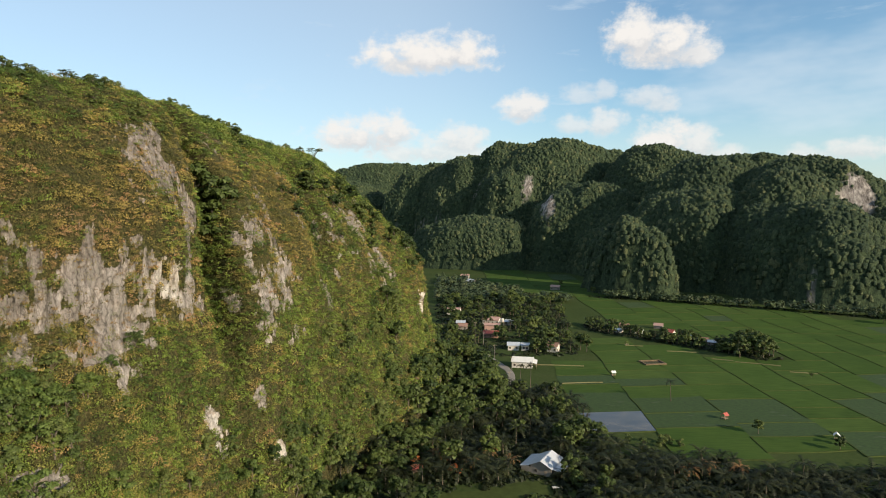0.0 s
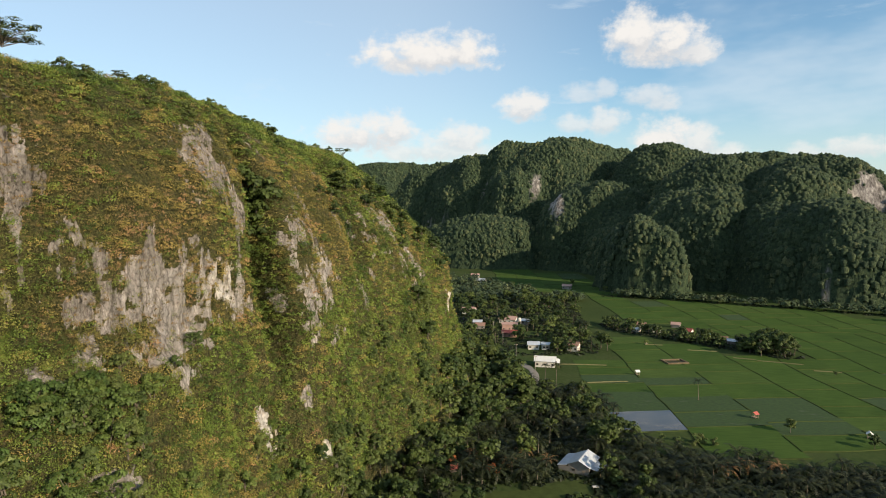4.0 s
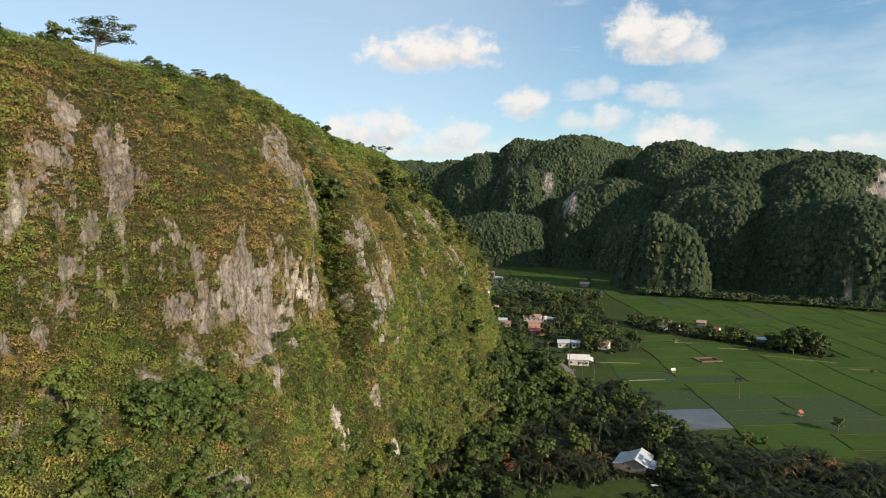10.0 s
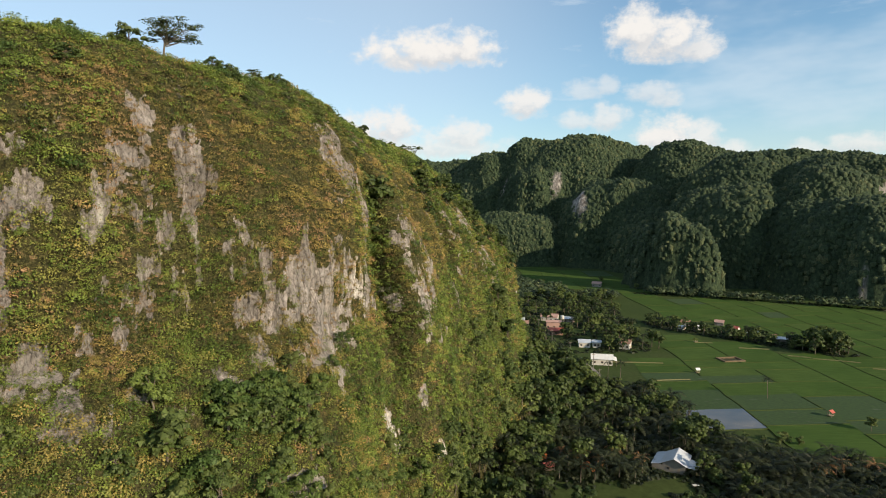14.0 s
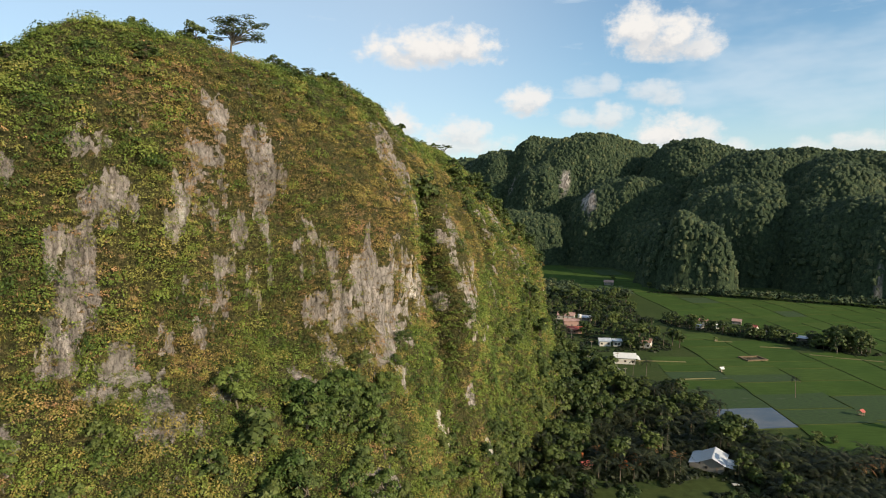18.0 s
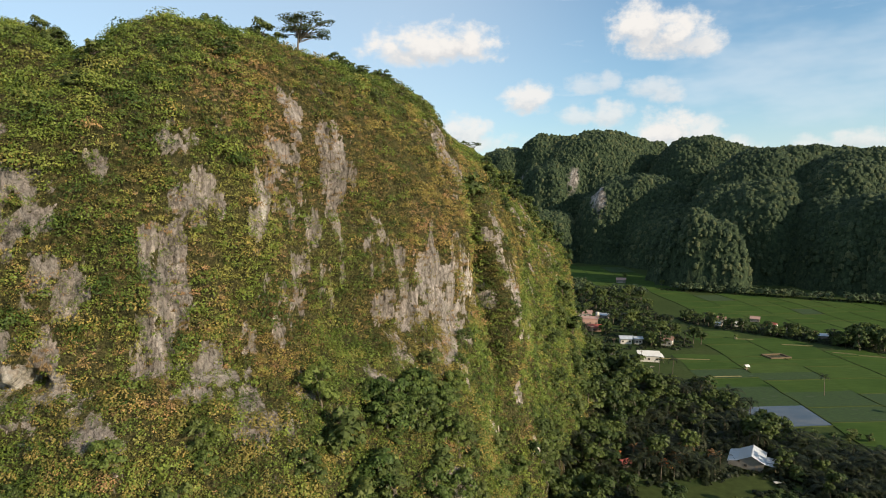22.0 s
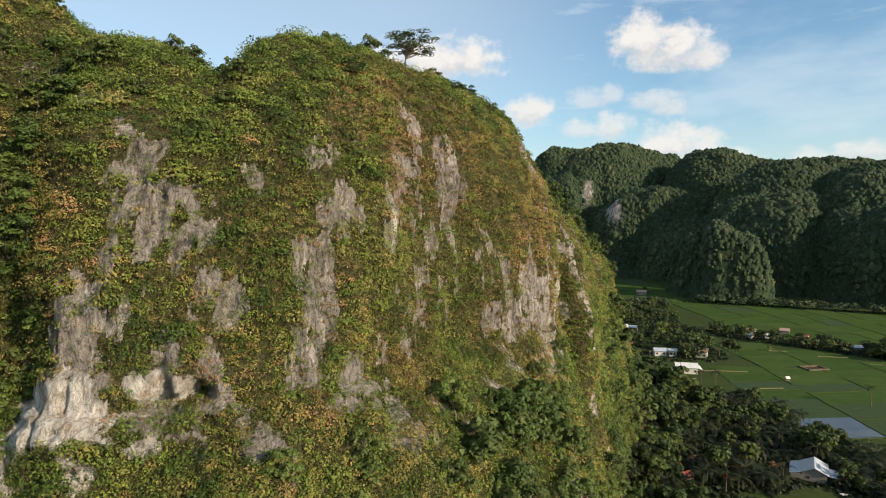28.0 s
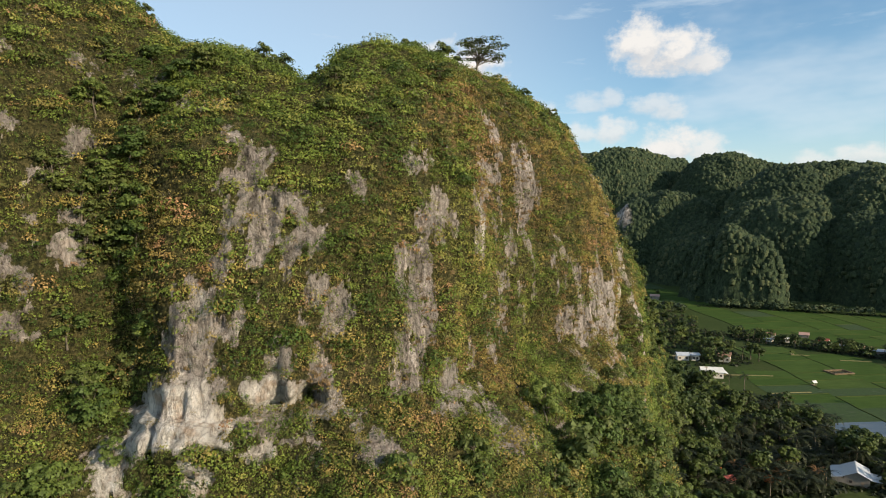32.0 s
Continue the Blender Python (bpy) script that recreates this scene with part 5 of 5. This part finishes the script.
hall = house("white house with a hipped pale roof on the field's edge", 42.5, 322.5, 78, 8.0, 10.5, 3.4, 1.6, M_WALLW, M_ROOFW, porch=1.8)
house("long house with a pale rusty roof in the village", 36, 448, 70, 8.5, 14, 3.6, 2.2, M_WALLW, M_ROOFP)
house("terraced pink house with a flat parapet in the village", 34, 420, 84, 7, 12, 5.2, 1.0, M_ROOFP, M_ROOFP)
house("red-roofed house in the village", 31.5, 398, 80, 6.5, 11, 3.4, 1.6, M_ROOFB, M_ROOFR)
house("orange-roofed house under trees", 9, 488, 70, 8, 10, 3.4, 2.0, M_WALLW, M_ROOFP)
house("small grey-roofed house in the village", 13, 438, 80, 6, 7, 3.2, 1.4, M_WALLB, M_ROOFG)
house("rusty-roofed house behind trees", 14, 425, 80, 6, 6, 2.8, 1.4, M_WALLB, M_ROOFB)
house("grey iron-roofed shed under trees", 49, 441, 60, 5, 7, 2.8, 1.0, M_WALLB, M_ROOFG)
house("small white house with a grey roof", 42, 362, 84, 5, 6.5, 3.2, 1.2, M_WALLW, M_ROOFG)
house("white concrete shed beside a house", 49, 361, 84, 4, 4.5, 3.4, 0.8, M_WALLW, M_ROOFG)
house("cream house under palms", 65, 357, 60, 5, 6, 3.8, 1.6, M_WALLW, M_ROOFB)
house("grey-roofed house in the far village", 31, 692, 60, 9, 11, 3.6, 2.0, M_WALLW, M_ROOFG)
house("pale house at the valley's far end", 27, 745, 80, 9, 9, 4, 1.6, M_WALLW, M_ROOFP)
house("small house in a far clearing", 118, 640, 70, 8, 9, 3.5, 1.6, M_WALLB, M_ROOFP)
house("tiny white house at the forest's edge", -4, 888, 0, 9, 8, 4, 2.0, M_WALLW, M_ROOFW)
house("blue-grey-roofed house in the hamlet", 120, 414, 20, 5, 6, 2.8, 1.2, M_WALLW, M_ROOFG)
house("cream house with a brown roof in the hamlet", 127, 425, 60, 6, 8, 4.2, 1.8, M_WALLW, M_ROOFB)
house("white-roofed house in the hamlet", 133, 412, 70, 5, 7, 2.8, 1.2, M_WALLW, M_ROOFW)
house("red-roofed house in the hamlet", 151, 403, 40, 6, 7, 3.6, 2.4, M_WALLW, M_ROOFR)
house("grey-roofed house in the hamlet", 157, 391, 60, 5, 8, 3.0, 1.4, M_WALLB, M_ROOFG)
house("pink-roofed house among the hamlet's trees", 152, 428, 60, 6, 8, 3.4, 1.8, M_WALLB, M_ROOFP)
house("blue-white-roofed house on the hamlet's edge", 167, 374, 65, 6, 9, 3.0, 1.4, M_WALLB, M_ROOFG)
house("rusty-roofed house on the hamlet's edge", 164, 381, 65, 5, 7, 3.2, 1.4, M_WALLB, M_ROOFB)
for ob in list(scene.objects):
    if "hamlet" in ob.get("label", "") and ob.get("category") == "house":
        ob.scale = (0.72, 0.72, 0.72)
    elif "in the village" in ob.get("label", ""):
        ob.scale = (0.85, 0.85, 0.85)
tank = new("water_tank")
tank.matrix_basis = pose(42, 431, 0)
for px in (-1.1, 1.1):
    for py in (-1.1, 1.1):
        box_part("leg", (px - .12, px + .12, py - .12, py + .12, 0, 4.0), M_WALLB, tank)
box_part("platform", (-1.5, 1.5, -1.5, 1.5, 4.003, 4.25), M_WALLB, tank)
v, f = join_tubes([tube([(0, 0, 4.26), (0, 0, 5.2), (0, 0, 6.4), (0, 0, 6.41)], [1.25, 1.3, 1.25, 0.02], 14)])
part("tank", np_mesh("tank", v, f, M_WALLW, True), tank, "white cylindrical tank")
tagged(tank, "white water tank on a concrete stand", "water tank")


def field_hut(label, x, y, size, turn, roof=M_ROOFW):
    root = new("field_hut")
    root.matrix_basis = pose(x, y, 0, 0, 0, turn)
    s = size / 2
    for px in (-s, s):
        for py in (-s, s):
            box_part("post", (px - .06, px + .06, py - .06, py + .06, 0, 1.9), M_WOOD, root)
    box_part("deck", (-s, s, -s, s, .55, .65), M_WOOD, root)
    for y0 in (-1, 1):
        sheet_roof("roof_panel", (-s - .4, y0 * (s + .4), 1.75), (s + .4, y0 * (s + .4), 1.75), (s + .4, 0, 2.75), (-s - .4, 0, 2.75), roof, root)
    return tagged(root, label, "hut")


field_hut("little white-roofed field hut", 85.4, 303, 1.5, 10)
field_hut("little rusty-roofed field hut", 112, 239, 1.6, 30, M_ROOFR)
field_hut("little white-roofed field hut", 142.3, 217, 1.4, 60)
field_hut("thatched field hut by a bund", 113, 373, 1.4, 20, M_BUND)
shelter = field_hut("open shelter with an orange-red tarpaulin roof", -8.5, 189.5, 3.0, 25, M_ROOFR)
table = new("garden_table")
table.matrix_basis = pose(33.5, 177.5, 0, 0, 0, 12)
box_part("tabletop", (-1.0, 1.0, -.6, .6, .70, .78), M_WALLW, table)
for px in (-.85, .85):
    for py in (-.45, .45):
        box_part("leg", (px - .05, px + .05, py - .05, py + .05, 0, .697), M_WOOD, table)
tagged(table, "white table standing in the shaded yard", "table")

# ---- road and fields ----
def ribbon(name, pts, width, z, height, mat, parent=None, crown=0.6):
    """A raised strip along pts with sloped sides."""
    pts = np.asarray(pts, float)
    n = max(2, int(np.linalg.norm(np.diff(pts, axis=0), axis=1).sum() / 3))
    s = np.linspace(0, len(pts) - 1, n)
    c = spline(pts, s)
    d = np.gradient(c, axis=0)
    d /= np.linalg.norm(d, axis=1)[:, None] + 1e-9
    nrm = np.stack([-d[:, 1], d[:, 0]], 1)
    wob = 1 + 0.35 * fbm(np.column_stack([c, np.zeros(n)]), 5.0, 5, 2)
    verts = []
    for k, zz in ((-1, z), (-crown, z + height), (crown, z + height), (1, z)):
        verts.append(np.column_stack([c + nrm * (k * width / 2 * wob)[:, None], np.full(n, zz)]))
    v = np.stack(verts, 1).reshape(-1, 3)
    me = np_mesh(name, v, grid_faces(n, 4), mat)
    return part(name, me, parent) if parent else new(name, me)


road = ribbon("road", [(26, 262), (29, 282), (34, 300), (33.5, 316), (28, 335), (22, 360)], 4.2, 0.01, 0.12, M_ROADS, None, .9)
tagged(road, "pale narrow concrete road bending past the white house", "road", kind="structure")
yard = ribbon("yard", [(-14, 172), (0, 170), (16, 173), (30, 178), (40, 181)], 11, 0.005, 0.05, M_BUND, None, .9)
tagged(yard, "mown grass yard below the house", "yard", kind="structure")

fields = new("rice_fields")
tagged(fields, "green rice paddies divided by low grassy bunds", "rice field", kind="structure")
FR = np.random.default_rng(5)
cols = [33.0, 57.0, 84.0]
while cols[-1] < 420:
    cols.append(cols[-1] + FR.uniform(17, 34))


def field_left(y):
    return float(np.interp(y, [195, 205, 222, 243, 268, 280, 300, 335, 345, 366, 470, 560, 640, 700, 860], [150, 66, 53, 55, 52, 40, 40, 38, 74, 86, 98, 100, 70, 30, 8]))


def field_right(y):
    return float(np.interp(y, [195, 440, 460, 520, 575, 600, 640, 700, 760, 860], [420, 420, 330, 275, 160, 150, 150, 160, 150, 90]))


def bend(x, y):
    """Bunds are never quite straight."""
    q = np.column_stack([x, y, np.zeros(len(x))])
    return np.column_stack([x + 0.045 * (y - 300) + 5 * fbm(q, 70, 41, 2) + 0.8 * fbm(q, 12, 45, 2), y + 0.05 * (x - 100) + 5 * fbm(q, 70, 43, 2) + 0.8 * fbm(q, 12, 47, 2)])


def bund(a, b, mat=None, width=0.75, name="bund"):
    n = max(3, int(math.hypot(a[0] - b[0], a[1] - b[1]) / 8))
    xs, ys = np.linspace(a[0], b[0], n), np.linspace(a[1], b[1], n)
    return ribbon(name, bend(xs, ys), width, 0.0, 0.32, mat or M_BUND, fields)


def inside(x, y):
    return field_left(y) < x < field_right(y) and abs((y - 422) + (x - 112) * 1.10) > 20 * (100 < x < 188)


for i in range(len(cols) - 1):
    x0, x1 = cols[i], cols[i + 1]
    y = 196.0 + FR.uniform(0, 10)
    while y < 850:
        y2 = y + FR.uniform(13, 30) * (1 + max(0, y - 350) / 300)
        xm, ym = (x0 + x1) / 2, (y + y2) / 2
        wx, wy = bend(np.array([xm]), np.array([ym]))[0]
        if inside(wx, wy) and inside(bend(np.array([x0]), np.array([ym]))[0][0] + 3, wy):
            nx, ny = 6, 6
            A, B = [q.ravel() for q in np.meshgrid(np.linspace(x0, x1, nx), np.linspace(y, y2, ny), indexing="ij")]
            c = bend(A, B)
            flooded = (50 < wx < 84 and 212 < wy < 238) or FR.random() < 0.03 * (wy < 260)
            sparse = FR.random() < (0.75 if wy < 262 else 0.3 if wy < 300 else 0.04)
            z = 0.10 + 0.03 * FR.random()
            part("flooded_paddy" if flooded else "paddy", np_mesh("paddy", np.column_stack([c, np.full(len(c), z)]), grid_faces(nx, ny), M_WATER if flooded else M_SPARSE if sparse else M_PADDY), fields)
            if FR.random() < 0.85:
                bund((x0, y), (x1, y), width=FR.uniform(.4, .8))
            if FR.random() < 0.75:
                bund((x0, y), (x0, y2), width=FR.uniform(.4, .9))
        y = y2
for a, b in (((57, 289), (77, 291)), ((46, 325), (75, 322)), ((132, 357), (148, 353)), ((112, 372), (122, 370)), ((160, 331), (180, 322)), ((150, 338), (160, 333)), ((178, 310), (190, 306))):
    ribbon("straw_bund", [a, ((a[0] + b[0]) / 2, (a[1] + b[1]) / 2 + .4), b], 0.7, 0.05, 0.45, M_DRYBUND, fields)

# a dug pond with raised brown banks
pond = new("fish_pond")
tagged(pond, "small square fish pond with bare brown banks", "pond")
pond.matrix_basis = pose(114, 329, 0, 0, 0, 8)
for b in ((-6, 6, -4.4, -3.6, 0, .8), (-6, 6, 3.6, 4.4, 0, .8), (-6, -5.2, -3.59, 3.59, 0, .75), (5.2, 6, -3.59, 3.59, 0, .75)):
    box_part("bank", b, M_MUD, pond)
box_part("water", (-5.19, 5.19, -3.58, 3.58, 0.14, .3), M_WATER, pond)


def utility_pole(x, y, h, turn):
    root = new("utility_pole")
    root.matrix_basis = pose(x, y, 0, 0, 0, turn)
    v, f = join_tubes([tube([(0, 0, -.3), (0, 0, h * .5), (0, 0, h)], [.17, .14, .10], 8)])
    part("pole", np_mesh("pole", v, f, M_ROADS, True), root)
    box_part("crossarm", (-.9, .9, -.06, .06, h - .7, h - .55), M_WOOD, root)
    for px in (-.75, 0, .75):
        box_part("insulator", (px - .05, px + .05, -.05, .05, h - .549, h - .40), M_WALLW, root)
    return tagged(root, "pale concrete utility pole beside the road", "utility pole", "poles along the road")


for x, y in ((35.5, 312), (31, 282), (29, 340), (25, 375), (22, 410)):
    utility_pole(x, y, 8.0, 10)
